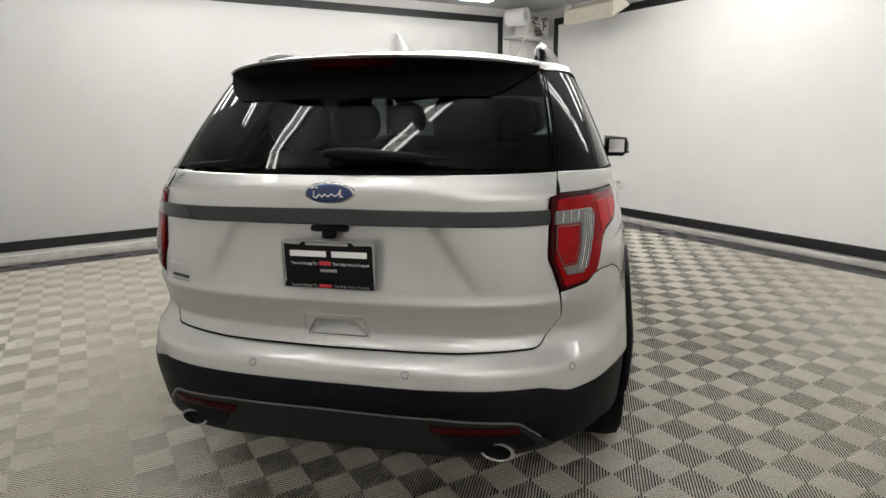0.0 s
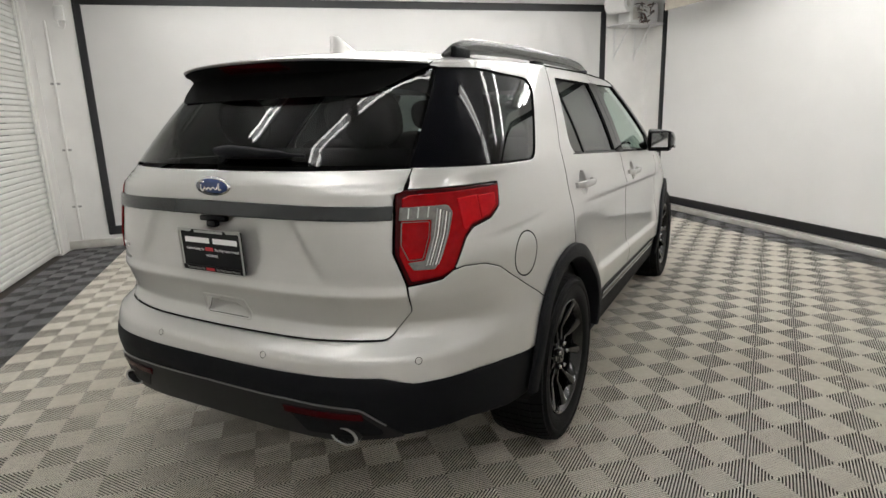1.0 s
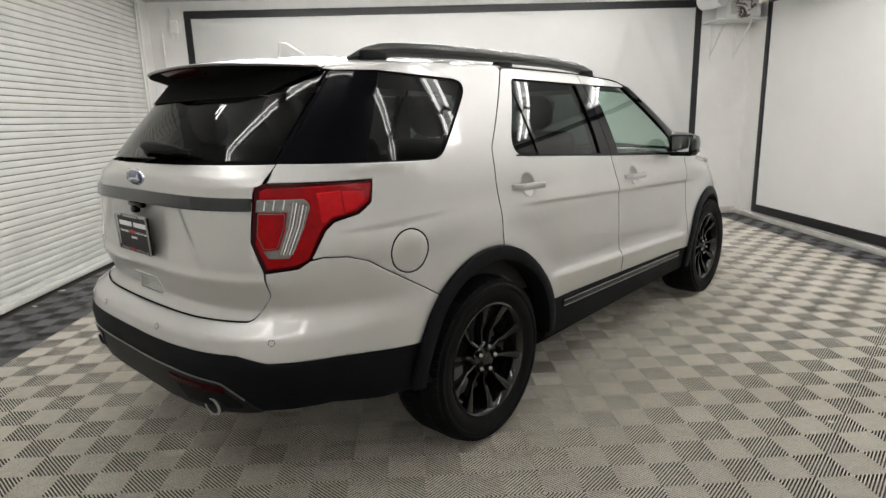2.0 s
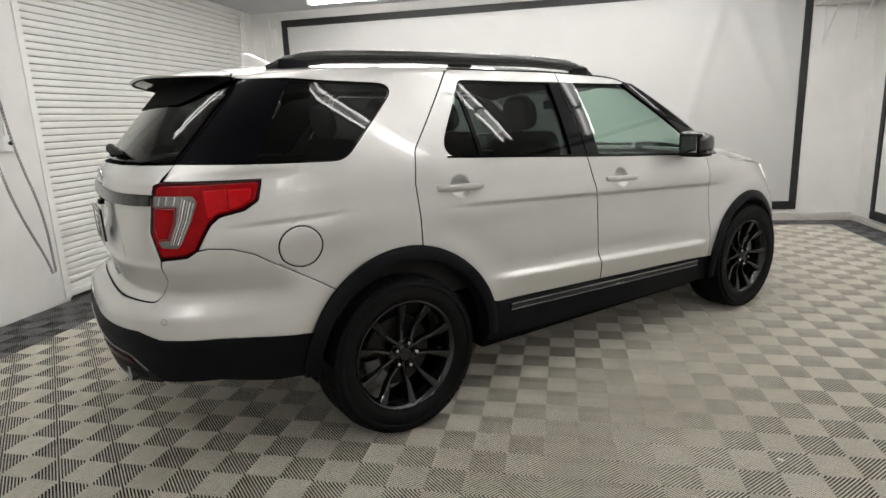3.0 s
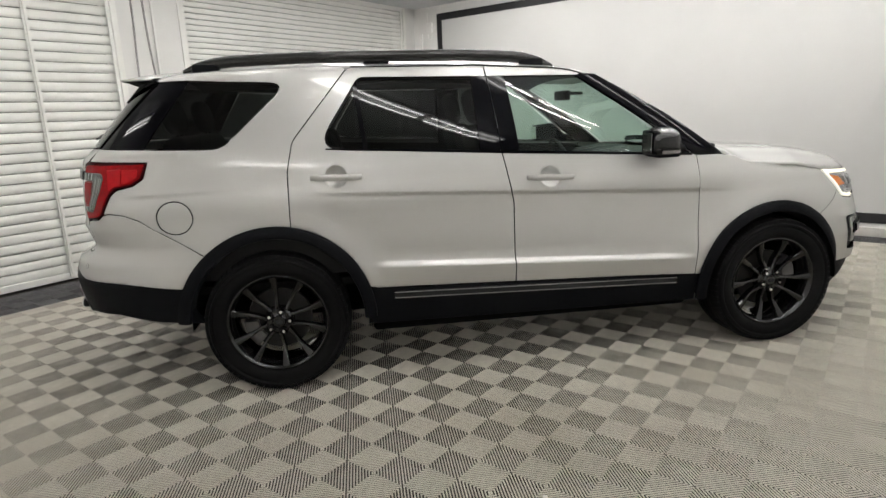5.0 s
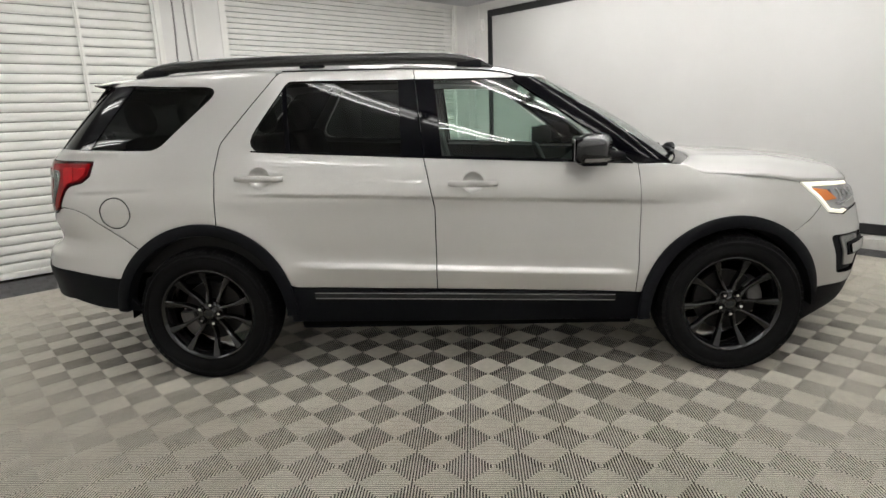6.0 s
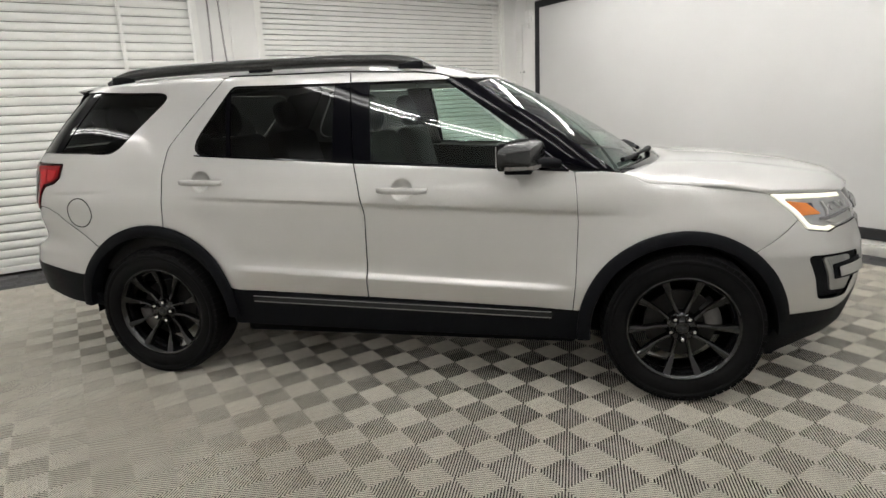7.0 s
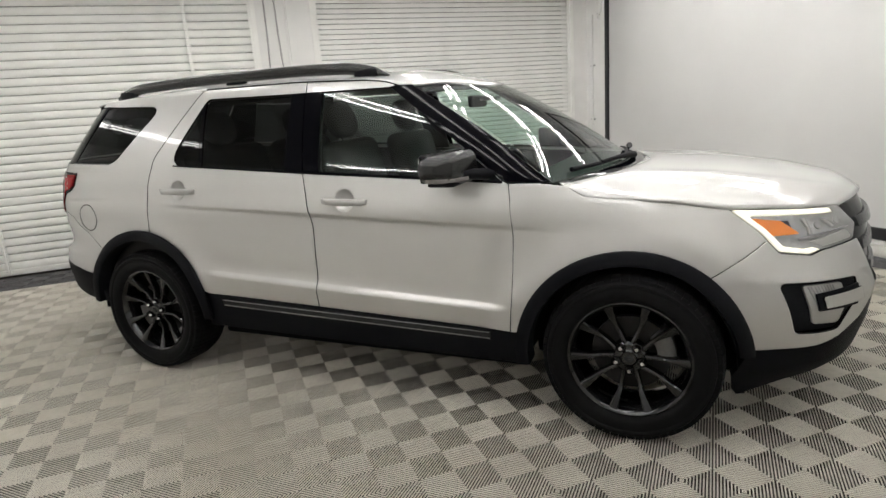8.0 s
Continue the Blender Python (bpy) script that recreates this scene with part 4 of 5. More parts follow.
for s in (1, -1):
    edge = on_shell(LOW, T((0, .591), (.35, .588), (.597, .568, .06), (.662, .503, .03), (.659, .500, .03), (.594, .563, .06), (.35, .583), (0, .586)))
    panel("skid_edge", LOW, rounded(edge, .03), SATIN, car, side=s, gap=0, step=.03, offset=.0085, rim=.004, roll=False, label="thin bright edge of the skid plate")
    # a flat dark panel, whose colour stands in for the shade of a hollow
    panel("hollow_patch", LOW, rounded(on_shell(LOW, T((.31, .566, .02), (.585, .553, .02), (.665, .462, .02), (.40, .462, .02), (.36, .52, .03))), .02), TRIM, car, side=s, gap=0, offset=.0085, rim=.002, step=.03, label="flat dark patch round the tail pipe, a hollow's shade in its colour")
    panel("reflector", LOW, rounded(on_shell(LOW, T((.33, .560, .006), (.60, .548, .006), (.602, .524, .006), (.335, .534, .006))), .02), DEEP_RED, car, side=s, gap=0, offset=.0115, rim=.003, step=.03, label="red reflector strip")
    pipe = lathe([(0, .040), (.0, .046), (-.16, .046), (-.16, .036), (-.01, .036), (0, .040)], 32, axis="y")
    ob = part("tail_pipe", pipe, SKID, car, "oval dark tail pipe", smooth=40)
    ob.matrix_basis = Matrix.Translation((s * .535, -2.532, .462)) @ Matrix.Rotation(radians(180), 4, "Z") @ Matrix.Diagonal((1.15, 1, .66, 1))
    part("pipe_rim", lathe([(.0005, .0375), (.003, .040), (.003, .0455), (-.004, .0468)], 32, axis="y"), PEWTER, ob, "thin bright rim", smooth=40)
    bore = part("pipe_bore", lathe([(-.025, 0), (-.024, .0365)], 32, axis="y"), DARK, ob, "dark inside of the pipe")
    for x in (.256, .752):
        z = .716 if x < .5 else .712
        u = LOW.tail_x(x, z)
        p, n = LOW.skin(u, z), LOW.normal(u, z)
        ring = part("parking_sensor", lathe([(.0010, .0), (.0016, .009), (.0005, .0100), (.0, .0105)], 20), PAINT, car, "round parking sensor", smooth=30)
        rim = part("sensor_ring", lathe([(.0001, .0104), (.0010, .0108), (.0010, .0118), (.0001, .0122)], 20), SKID, ring, "dark ring", smooth=30)
        ring.matrix_basis = Matrix.Translation((s * p.x, p.y, p.z)) @ Vector((s * n.x, n.y, n.z)).to_track_quat("X", "Z").to_matrix().to_4x4()

# ---- roof ----
def roof_point(s, y):
    ze = roof_edge(y)
    xe = TOP.skin(TOP.at_y(min(y, .1), ze), ze).x
    zc = float(np.interp(y, [-2.1, -1.85, -1.17, -.4, .14, .28, .465, .56], [1.695, 1.732, 1.762, 1.751, 1.714, 1.692, 1.634, 1.592]))
    return Vector((s * xe, y, ze + (zc - ze) * (1 - abs(s) ** 2.4)))


def front_y(s):
    return .36 + .195 * (1 - s * s)


rows = []
for k in range(41):
    f = k / 40
    row = []
    for i in range(41):
        s = -1 + 2 * i / 40
        y = -1.985 + (front_y(s) + 1.985) * f
        row.append(roof_point(s, y))
    rows.append(row)
solid(part("roof", loft(rows), PAINT, car, "silver roof panel", smooth=180), .012)

# spoiler: silver top, dark underside
tops, unders = [], []
for i in range(33):
    s = -1 + 2 * i / 32
    x = .600 * s
    lead = roof_point(s * .90, -1.972)
    trail = Vector((x, -2.285 + .275 * abs(s) ** 3.2, 1.652 + .026 * (1 - s * s)))
    zg = 1.545 + .095 * max(0.0, (abs(s) - .76) / .24) ** 1.3
    g = TOP.skin(TOP.tail_x(abs(x) * .97, zg), zg)
    mid = lead.lerp(trail, .5) + Vector((0, 0, .008))
    low = trail + Vector((0, .006, -.009 * (1 - .5 * abs(s) ** 8)))
    tops.append([lead + Vector((0, .02, -.006)), lead + Vector((0, 0, .003)), mid, trail + Vector((0, .008, .002)), trail, low])
    zt = max(zg + .004, 1.634)
    gt = TOP.skin(TOP.tail_x(abs(x) * .97, zt), zt)
    unders.append([low + Vector((0, .001, .0005)), low.lerp(Vector((x, gt.y - .012, zt)), .5) + Vector((0, 0, .002)), Vector((x, gt.y - .012, zt)), Vector((x, g.y - .005, zg)), Vector((x, g.y + .03, zg + .02))])
spoiler = solid(part("spoiler", loft(tops), PAINT, car, "silver roof spoiler over the tailgate glass", smooth=50), .006)
part("spoiler_underside", loft(unders), DARK, spoiler, "dark underside of the spoiler", smooth=60)
part("brake_lamp", loft([[(x, -2.270 + .1 * (x / .6) ** 2 + dy, z) for dy, z in ((.0, 1.670), (.004, 1.661), (.050, 1.643), (.058, 1.652))] for x in (-.15, -.07, 0, .07, .15)]), DEEP_RED, spoiler, "dark red high brake lamp", smooth=60)

# roof rails
for s in (1, -1):
    pts, rad = [], []
    for k in range(25):
        f = k / 24
        y = -1.84 + 2.03 * f
        xr = .575 + .02 * math.sin(math.pi * f)
        foot = roof_point(xr / side_width(roof_edge(y)), y).z
        rise = .040 * min(1, min(f, 1 - f) * 9) ** .7
        pts.append((s * xr, y, foot + rise))
        rad.append(.006 + .017 * min(1, min(f, 1 - f) * 14) ** .5)
    rail = part("roof_rail", tube(pts, rad, 12, flat=1.35), RAIL, car, "satin black roof rail", smooth=60)
    for y in (-1.72, -.82, .06):
        foot = roof_point(.585 / side_width(roof_edge(y)), y)
        part("rail_foot", box((s * .585 - .018, y - .07, foot.z - .02), (s * .585 + .018, y + .07, foot.z + .036), .012), TRIM, rail, smooth=60)
    seam = [TOP.skin(y, roof_edge(y)) + TOP.normal(y, roof_edge(y)) * .001 for y in [-.965 + 1.355 * k / 30 for k in range(31)]]
    part("roof_seal", tube([(s * p.x, p.y, p.z) for p in seam], .0036, 6), DARK, car, "thin black seal between door and roof", smooth=60)
# aerial fin
fin = loft([[(w * .5 * math.cos(a), y + .5 * l * math.sin(a), z) for a in [2 * math.pi * k / 14 for k in range(14)]] for w, l, y, z in ((.080, .20, -1.68, 1.735), (.066, .175, -1.69, 1.752), (.046, .115, -1.715, 1.778), (.034, .062, -1.742, 1.803), (.022, .040, -1.748, 1.809))], closed=True, caps=True)
part("aerial_fin", fin, PAINT, car, "silver shark-fin aerial", smooth=50)

# windscreen, cowl and bonnet
def screen(s, t):
    foot = Vector((.835 * s, 1.105 + .20 * (1 - s * s), 1.138 + .010 * (1 - s * s)))
    head = Vector((.655 * s, front_y(s), roof_point(s * .96, front_y(s)).z - .004))
    return foot.lerp(head, t) + Vector((0, .012, .018)) * 4 * t * (1 - t)


part("windscreen", loft([[screen(-1 + 2 * i / 30, k / 16) for i in range(31)] for k in range(17)]), TINTED, car, "green-tinted windscreen", smooth=180)
HOOD = [(0, .862, 1.150, 1.128, 1.400, 1.140), (.10, .893, 1.250, 1.083, 1.455, 1.155), (.45, .868, 1.58, 1.060, 1.82, 1.135), (.72, .800, 1.80, 1.016, 2.10, 1.098), (.90, .640, 2.08, .995, 2.29, 1.052), (1, .50, 2.225, .978, 2.375, .995)]


def hood_point(s, t):
    xe, ye, ze, yc, zc = (float(np.interp(t, [h[0] for h in HOOD], [h[k] for h in HOOD])) for k in range(1, 6))
    ridge = .010 * math.exp(-((abs(s) - .60) / .07) ** 2) * math.sin(math.pi * min(1, max(0, t)))
    return Vector((s * xe, ye + (yc - ye) * (1 - s * s), ze + (zc - ze) * (1 - abs(s) ** 2.6) + ridge))


solid(part("bonnet", loft([[hood_point(-1 + 2 * i / 48, k / 36) for i in range(49)] for k in range(37)]), PAINT, car, "silver bonnet with two raised ridges", smooth=180), .014)
part("cowl", loft([[Vector((.84 * s, 1.095 + .20 * (1 - s * s), 1.132 + .010 * (1 - s * s))), Vector((.85 * s, 1.13 + .22 * (1 - s * s), 1.134 + .022 * (1 - s * s))), Vector((.86 * s, 1.150 + .26 * (1 - s * s), 1.118 + .012 * (1 - s * s)))] for s in [-1 + k / 10 for k in range(21)]]), GLOSS, car, "black cowl panel below the windscreen", smooth=60)
for x0, x1 in ((.70, .08), (.02, -.60)):
    path = [screen(x0 / .835 + (x1 - x0) / .835 * k / 10, .035 - .02 * k / 10) + Vector((0, .012, .012)) for k in range(11)]
    w = part("wiper", tube(path, [.012 - .006 * k / 10 for k in range(11)], 8), TRIM, car, "black windscreen wiper", smooth=60)
    part("wiper_arm", tube([path[10] + Vector((-.06, .045, .0)), path[9] + Vector((0, .040, .012)), path[7] + Vector((0, .026, .012)), path[4] + Vector((0, .010, .008))], [.020, .017, .012, .007], 8), TRIM, w, smooth=60)

# nose: bumper, grille, lower lip, fog lamps
half = on_shell(LOW, S((1.742, .739), (1.941, .877), (1.985, .824, .03)) + N((.70, .804, .03), (.664, .819, .01), (.52, .836, .01), (.502, .838, .01), (.445, .70, .05), (.37, .615, .04), (0, .60), (0, .555), (.42, .552, .03), (.505, .495, .04), (.62, .445, .04), (.70, .430)) + S((2.06, .424), (1.94, .420), (1.905, .424)) + arc(*F_ARCH, 8.5, 49, 13))
fog = rounded(on_shell(LOW, S((1.982, .709, .02)) + N((.565, .690, .02), (.567, .60), (.636, .482, .03), (.762, .490, .03))), .02)
for s in (1, -1):
    panel("front_bumper", LOW, rounded(half, .025), PAINT, car, [fog], s, gap=.0010, step=.03, bulge=bulge_fender, label="silver front bumper")
    bez = panel("fog_lamp_surround", LOW, fog, TRIM, car, side=s, gap=.002, offset=-.008, rim=.02, step=.03, label="black fog lamp surround")
    panel("fog_lamp_panel", LOW, rounded(on_shell(LOW, N((.752, .690, .012), (.640, .683, .015), (.622, .60), (.638, .508, .02), (.722, .520, .02))), .02), PEWTER, bez, side=s, gap=0, offset=.002, rim=.01, step=.03, label="grey lamp panel")
    for k in range(9):
        x = .742 - .0085 * k
        rib = on_shell(LOW, N((x, .682), (x - .003, .682), (x - .022, .600), (x - .019, .600)))
        panel("panel_rib", LOW, rounded(rib, .05), SATIN, bez, side=s, gap=0, offset=.0035, rim=.002, step=.05, roll=False)
    panel("bar_surround", LOW, rounded(on_shell(LOW, N((.726, .650, .006), (.565, .662), (.565, .572), (.716, .576, .006))), .02), TRIM, bez, side=s, gap=0, offset=.008, rim=.008, step=.03, label="black edge round the bar")
    panel("fog_lamp_bar", LOW, rounded(on_shell(LOW, N((.711, .637, .008), (.555, .647, .01), (.548, .592, .01), (.703, .589, .008))), .02), PAINT, bez, side=s, gap=0, offset=.018, rim=.016, step=.03, label="silver bar across the lamp")
    lip = on_shell(LOW, S((1.905, .422), (1.94, .418), (2.06, .422)) + N((.70, .428), (.62, .443, .04), (.505, .493, .04), (.42, .550, .03), (0, .553), (0, .30), (.44, .325, .05), (.58, .268), (.69, .248, .03), (.75, .195, .02)) + S((1.90, .188), (1.86, .190), (1.84, .30)))
    panel("lower_lip", LOW, rounded(lip, .03), TRIM, car, side=s, gap=0, offset=.0, rim=.03, step=.04, label="matt black lower lip")
grille = on_shell(LOW, N((.50, .985, .01), (.476, .90, .02), (.500, .840, .01), (.443, .70, .05), (.368, .617, .04), (-.368, .617, .04), (-.443, .70, .05), (-.500, .840, .01), (-.476, .90, .02), (-.50, .985, .01)))
g = panel("grille", LOW, rounded(grille, .03), GLOSS, car, gap=.002, offset=-.02, rim=.03, step=.04, label="gloss black grille")
for z, w in ((.70, .41), (.80, .455), (.90, .455)):
    panel("grille_bar", LOW, rounded(on_shell(LOW, N((w, z + .022, .006), (w, z - .022, .006), (-w, z - .022, .006), (-w, z + .022, .006))), .03), GREY_TRIM, g, gap=0, offset=-.006, rim=.02, step=.04, label="dark grey grille bar")

# dark inner body, wheel wells and floor pan
half = on_shell(LOW, [("t", 0, .50), ("t", 0, 1.29)] + S((-2.1, 1.285), (-1.2, 1.24), (-.2, 1.19), (.85, 1.13)) + S((1.25, 1.06), (1.80, 1.0)) + [("n", .4, .95), ("n", 0, .95), ("n", 0, .35), ("n", .5, .35)] + S((1.95, .40)) + arc(*F_ARCH, 8, 176, 20)
                + S((.90, .34), (-.93, .34)) + arc(*R_ARCH, 2, 172, 20) + S((-1.95, .48)))
for s in (1, -1):
    panel("inner_body", LOW, rounded(half, .04), DARK, car, side=s, gap=0, offset=-.055, rim=.002, step=.07, roll=False, label="dark inner body")
    for (cy, cz, r) in (R_ARCH, F_ARCH):
        well = loft([[(s * x, cy + (r - .055) * math.cos(radians(a)), max(.36, cz + (r - .055) * math.sin(radians(a)))) for a in range(-5, 186, 10)] for x in (.93, .80, .56)] + [[(s * .555, cy, .45)] * 20])
        part("wheel_well", well, DARK, car, "dark wheel well", smooth=60)
# Besides the floor pan, unseen low boxes are added to deepen the shade underneath.
for name, lo, hi, bevel in (("floor_pan", (-.86, -.93, .25), (.86, .93, .34), .02), ("rear_floor", (-.60, -2.30, .41), (.60, -1.85, .47), .02), ("low_rear_block", (-.55, -1.80, .27), (.55, -.94, .46), .04),
                            ("low_front_block", (-.60, .935, .21), (.60, 2.1, .36), .03), ("axle_block", (-.62, -1.5525, .20), (.62, -1.3125, .265), .03), ("axle_block", (-.62, 1.3125, .19), (.62, 1.5525, .205), .004)):
    part(name, box(lo, hi, bevel), DARK, car, "dark underbody, its low parts unseen and added to deepen the shade")

# ---- wheels ----
def wheel_at(y, side, turn, z=.376):
    c = .835
    tyre_prof = [(-.115, .268), (-.128, .285), (-.132, .315), (-.127, .345), (-.112, .366), (-.096, .3745), (-.05, .3775), (0, .378), (.05, .3775), (.096, .3745), (.112, .366), (.127, .345), (.1325, .315), (.1295, .292), (.124, .276), (.112, .264), (.10, .258)]
    rim = part("wheel", lathe([(-.10, .250), (-.06, .236), (.05, .232), (.088, .240), (.104, .249), (.112, .258), (.117, .262), (.119, .257), (.113, .249), (.096, .240), (.07, .231), (-.06, .228), (-.10, .240)], 72), RIM, car, "dark grey ten-spoke alloy wheel", smooth=40)
    rim.matrix_basis = Matrix.Translation((side * c, y, z)) @ Matrix.Rotation(0 if side > 0 else math.pi, 4, "Z") @ Matrix.Rotation(radians(turn), 4, "X")
    # tread blocks round the shoulders
    bm = bmesh.new()
    for k in range(64):
        a = 2 * math.pi * k / 64
        m = Matrix.Rotation(a, 4, "X")
        for x0, x1, w in ((-.122, -.076, .0160), (-.070, -.024, .0163), (-.018, .018, .0163), (.024, .070, .0163), (.076, .122, .0160)):
            lo, hi = (.355 if abs(x0 + x1) > .15 else .372), .3805
            vs = [m @ Vector((x, s * w, r - (.0115 if abs(x) > .1 and r > .36 else 0))) for x in (x0, x1) for s in (-1, 1) for r in (lo, hi)]
            b = [bm.verts.new(v) for v in vs]
            for f in ((0, 1, 3, 2), (4, 6, 7, 5), (0, 4, 5, 1), (2, 3, 7, 6), (1, 5, 7, 3)):
                bm.faces.new([b[i] for i in f])
    bmesh.ops.recalc_face_normals(bm, faces=bm.faces)
    part("tyre", lathe(tyre_prof, 72), RUBBER, rim, "black rubber tyre", smooth=50)
    part("tread", bm, RUBBER, rim, "rows of tread blocks")
    # raised bead lines on the sidewall
    part("sidewall_ring", lathe([(.126, .350), (.1335, .346), (.135, .338), (.1335, .331), (.130, .327)], 72), RUBBER, rim, smooth=50)
    for pair in range(5):
        mid = 90 + 72 * pair
        for sgn in (-1, 1):
            rows = []
            d0, t0 = Vector((0, math.cos(radians(mid)), math.sin(radians(mid)))), Vector((0, -math.sin(radians(mid)), math.cos(radians(mid))))
            for k in range(13):
                f = k / 12
                r, lat = np.interp(f, (0, .14, .6, 1), (.038, .062, .152, .240)), np.interp(f, (0, .14, .6, 1), (.020, .0250, .0435, .0765))
                half = float(np.interp(f, (0, .14, .5, .66, 1), (.0135, .0105, .0090, .0135, .0245)))
                x = float(np.interp(f, (0, .14, .45, .68, 1), (.084, .081, .073, .090, .112)))
                p = d0 * float(r) + t0 * float(lat) * sgn
                rows.append([p + t0 * o + Vector((xx, 0, 0)) for o, xx in ((-half * .8, x - .045), (-half, x - .009), (-half * .80, x - .0035), (0, x), (half * .80, x - .0035), (half, x - .009), (half * .8, x - .045))])
            part("spoke", loft(rows, closed=True, caps=True), RIM, rim, smooth=35)
    part("hub", lathe([(.03, .078), (.074, .072), (.084, .062), (.084, .040), (.088, .034), (.094, .030), (.096, .0)], 40), RIM, rim, "dark centre with a plain cap", smooth=35)
    part("cap_emblem", lathe([(.095, .0), (.0975, .015), (.096, .021), (.094, .021)], 24), GREY_TRIM, rim, "plain oval emblem", smooth=40).matrix_basis = Matrix.Diagonal((1, 1, .62, 1))
    for k in range(5):
        a = radians(90 + 72 * k)
        nut = part("wheel_nut", lathe([(.070, .0115), (.098, .0115), (.104, .008), (.105, .0)], 6), CHROME, rim, "bright wheel nut", smooth=25)
        nut.matrix_basis = Matrix.Translation((0, .057 * math.cos(a), .057 * math.sin(a)))
        cup = part("nut_well", lathe([(.0895, .0205), (.0902, .0185), (.082, .0155), (.07, .014)], 18), DARK, rim, "dark nut well", smooth=40)
        cup.matrix_basis = Matrix.Translation((0, .057 * math.cos(a), .057 * math.sin(a)))
    disc = part("brake_disc", lathe([(.018, .075), (.018, .168), (.004, .170), (-.010, .168), (-.010, .075), (.02, .072), (.045, .068), (.045, .0)], 48), STEEL, car, "steel brake disc", smooth=30)
    disc.matrix_basis = Matrix.Translation((side * c, y, z)) @ Matrix.Rotation(0 if side > 0 else math.pi, 4, "Z")
    bm = bmesh.new()
    rows = []
    for k in range(9):
        a = radians(-24 + 48 * k / 8)
        rows.append([(x, r * math.cos(a), r * math.sin(a)) for x, r in ((-.03, .115), (.045, .115), (.052, .13), (.052, .178), (.042, .19), (-.03, .19))])
    cal = part("brake_caliper", loft(rows, closed=True, caps=True), CALIPER, car, "grey cast brake caliper", smooth=40)
    cal.matrix_basis = Matrix.Translation((side * c, y, z)) @ Matrix.Rotation(0 if side > 0 else math.pi, 4, "Z") @ Matrix.Rotation(radians(205 if y < 0 else 20), 4, "X")


wheel_at(-1.4325, 1, -15)
wheel_at(1.4325, 1, 182)
wheel_at(-1.4325, -1, 20)
wheel_at(1.4325, -1, 50)

# ---- wing mirrors ----
for s in (1, -1):
    rows = []
    for k in range(13):
        f = k / 12
        x = .925 + .178 * f
        h = .076 * (1 - .35 * f ** 3) * (1 if k < 12 else .55)
        dep = .092 * (1 - .22 * f ** 2) * (1 if k < 12 else .6)
        cy, cz = .690 - .050 * f, 1.228 - .006 * f
        rows.append([(s * x, cy + dep * math.copysign(abs(math.cos(a)) ** .55, math.cos(a)), cz + h * math.copysign(abs(math.sin(a)) ** .62, math.sin(a))) for a in [2 * math.pi * i / 24 for i in range(24)]])
    mir = part("wing_mirror", loft(rows, closed=True, caps=True), SHELL, car, "wing mirror in a glossy dark grey shell", smooth=60)
    part("mirror_arm", tube([(s * .865, .83, 1.180), (s * .91, .79, 1.186), (s * .985, .72, 1.20)], [.050, .042, .045], 10, flat=.62), TRIM, mir, smooth=60)
    part("mirror_foot", box((s * .975 - .05 if s > 0 else -1.075, .600, 1.149), (1.075 if s > 0 else s * .975 + .05, .728, 1.170), .010), TRIM, mir, "matt black mirror underside", smooth=50)
    part("mirror_bezel", box((s * 1.015 - .072, .5700, 1.166), (s * 1.015 + .072, .605, 1.292), .012, 3), GLOSS, mir, "black bezel", smooth=40)
    pane = part("mirror_glass", box((-.056, -.0015, -.049), (.056, .0015, .049), .001), CHROME, mir, "mirror glass")
    pane.matrix_basis = Matrix.Translation((s * 1.013, .5665, 1.229)) @ Matrix.Rotation(radians(-s * 2.5), 4, "Z")
    part("turn_lens", loft([[(s * (x + dx), y + .6 * dx, z) for dx, z in ((-.012, 1.170), (.002, 1.172), (.003, 1.188), (-.012, 1.191))] for x, y in ((.990, .764), (1.036, .749), (1.073, .724), (1.096, .694), (1.107, .662), (1.109, .632), (1.105, .605))]), CLEAR, mir, "clear turn signal strip", smooth=50)

# ---- rear wiper, camera, badge, plate ----
path = [Vector((-.035 + .395 * k / 12, 0, 1.372 - .016 * k / 12)) for k in range(13)]
for p in path:
    p.y = TOP.skin(TOP.tail_x(abs(p.x), p.z), p.z).y - .030
wiper = part("rear_wiper", tube(path, [.010, .017, .021, .021, .020, .019, .017, .016, .014, .012, .006, .005, .005], 10, flat=1.15), TRIM, car, "black rear wiper on the glass", smooth=60)
part("wiper_pivot", lathe([(-.05, .022), (.0, .022), (.006, .016), (.006, .0)], 20, axis="y"), TRIM, wiper, smooth=40).matrix_basis = Matrix.Translation((.005, path[1].y + .0, 1.352)) @ Matrix.Rotation(math.pi, 4, "Z")

cam_y = LOW.skin(LOW.tail_x(0, 1.14), 1.14).y
part("reversing_camera", add_box(box((-.062, cam_y - .012, 1.136), (.062, cam_y + .012, 1.157), .006), (-.022, cam_y - .022, 1.116), (.022, cam_y + .006, 1.142), .008), GLOSS, gate, "black reversing camera", smooth=40)


def oval(name, rx, rz, y, z, depth, mat, parent, label, tilt=4):
    ob = part(name, lathe([(0, 1.0), (depth * .6, .985), (depth, .93), (depth * 1.15, .5), (depth * 1.2, .0)], 48, axis="y"), mat, parent, label, smooth=60)
    ob.matrix_basis = Matrix.Translation((0, y, z)) @ Matrix.Rotation(radians(tilt), 4, "X") @ Matrix.Rotation(math.pi, 4, "Z") @ Matrix.Diagonal((rx, 1, rz, 1))
    return ob


by = LOW.skin(LOW.tail_x(0, 1.257), 1.257).y
badge = oval("badge", .087, .0345, by + .001, 1.256, .006, CHROME, gate, "blue oval badge with a bright rim")
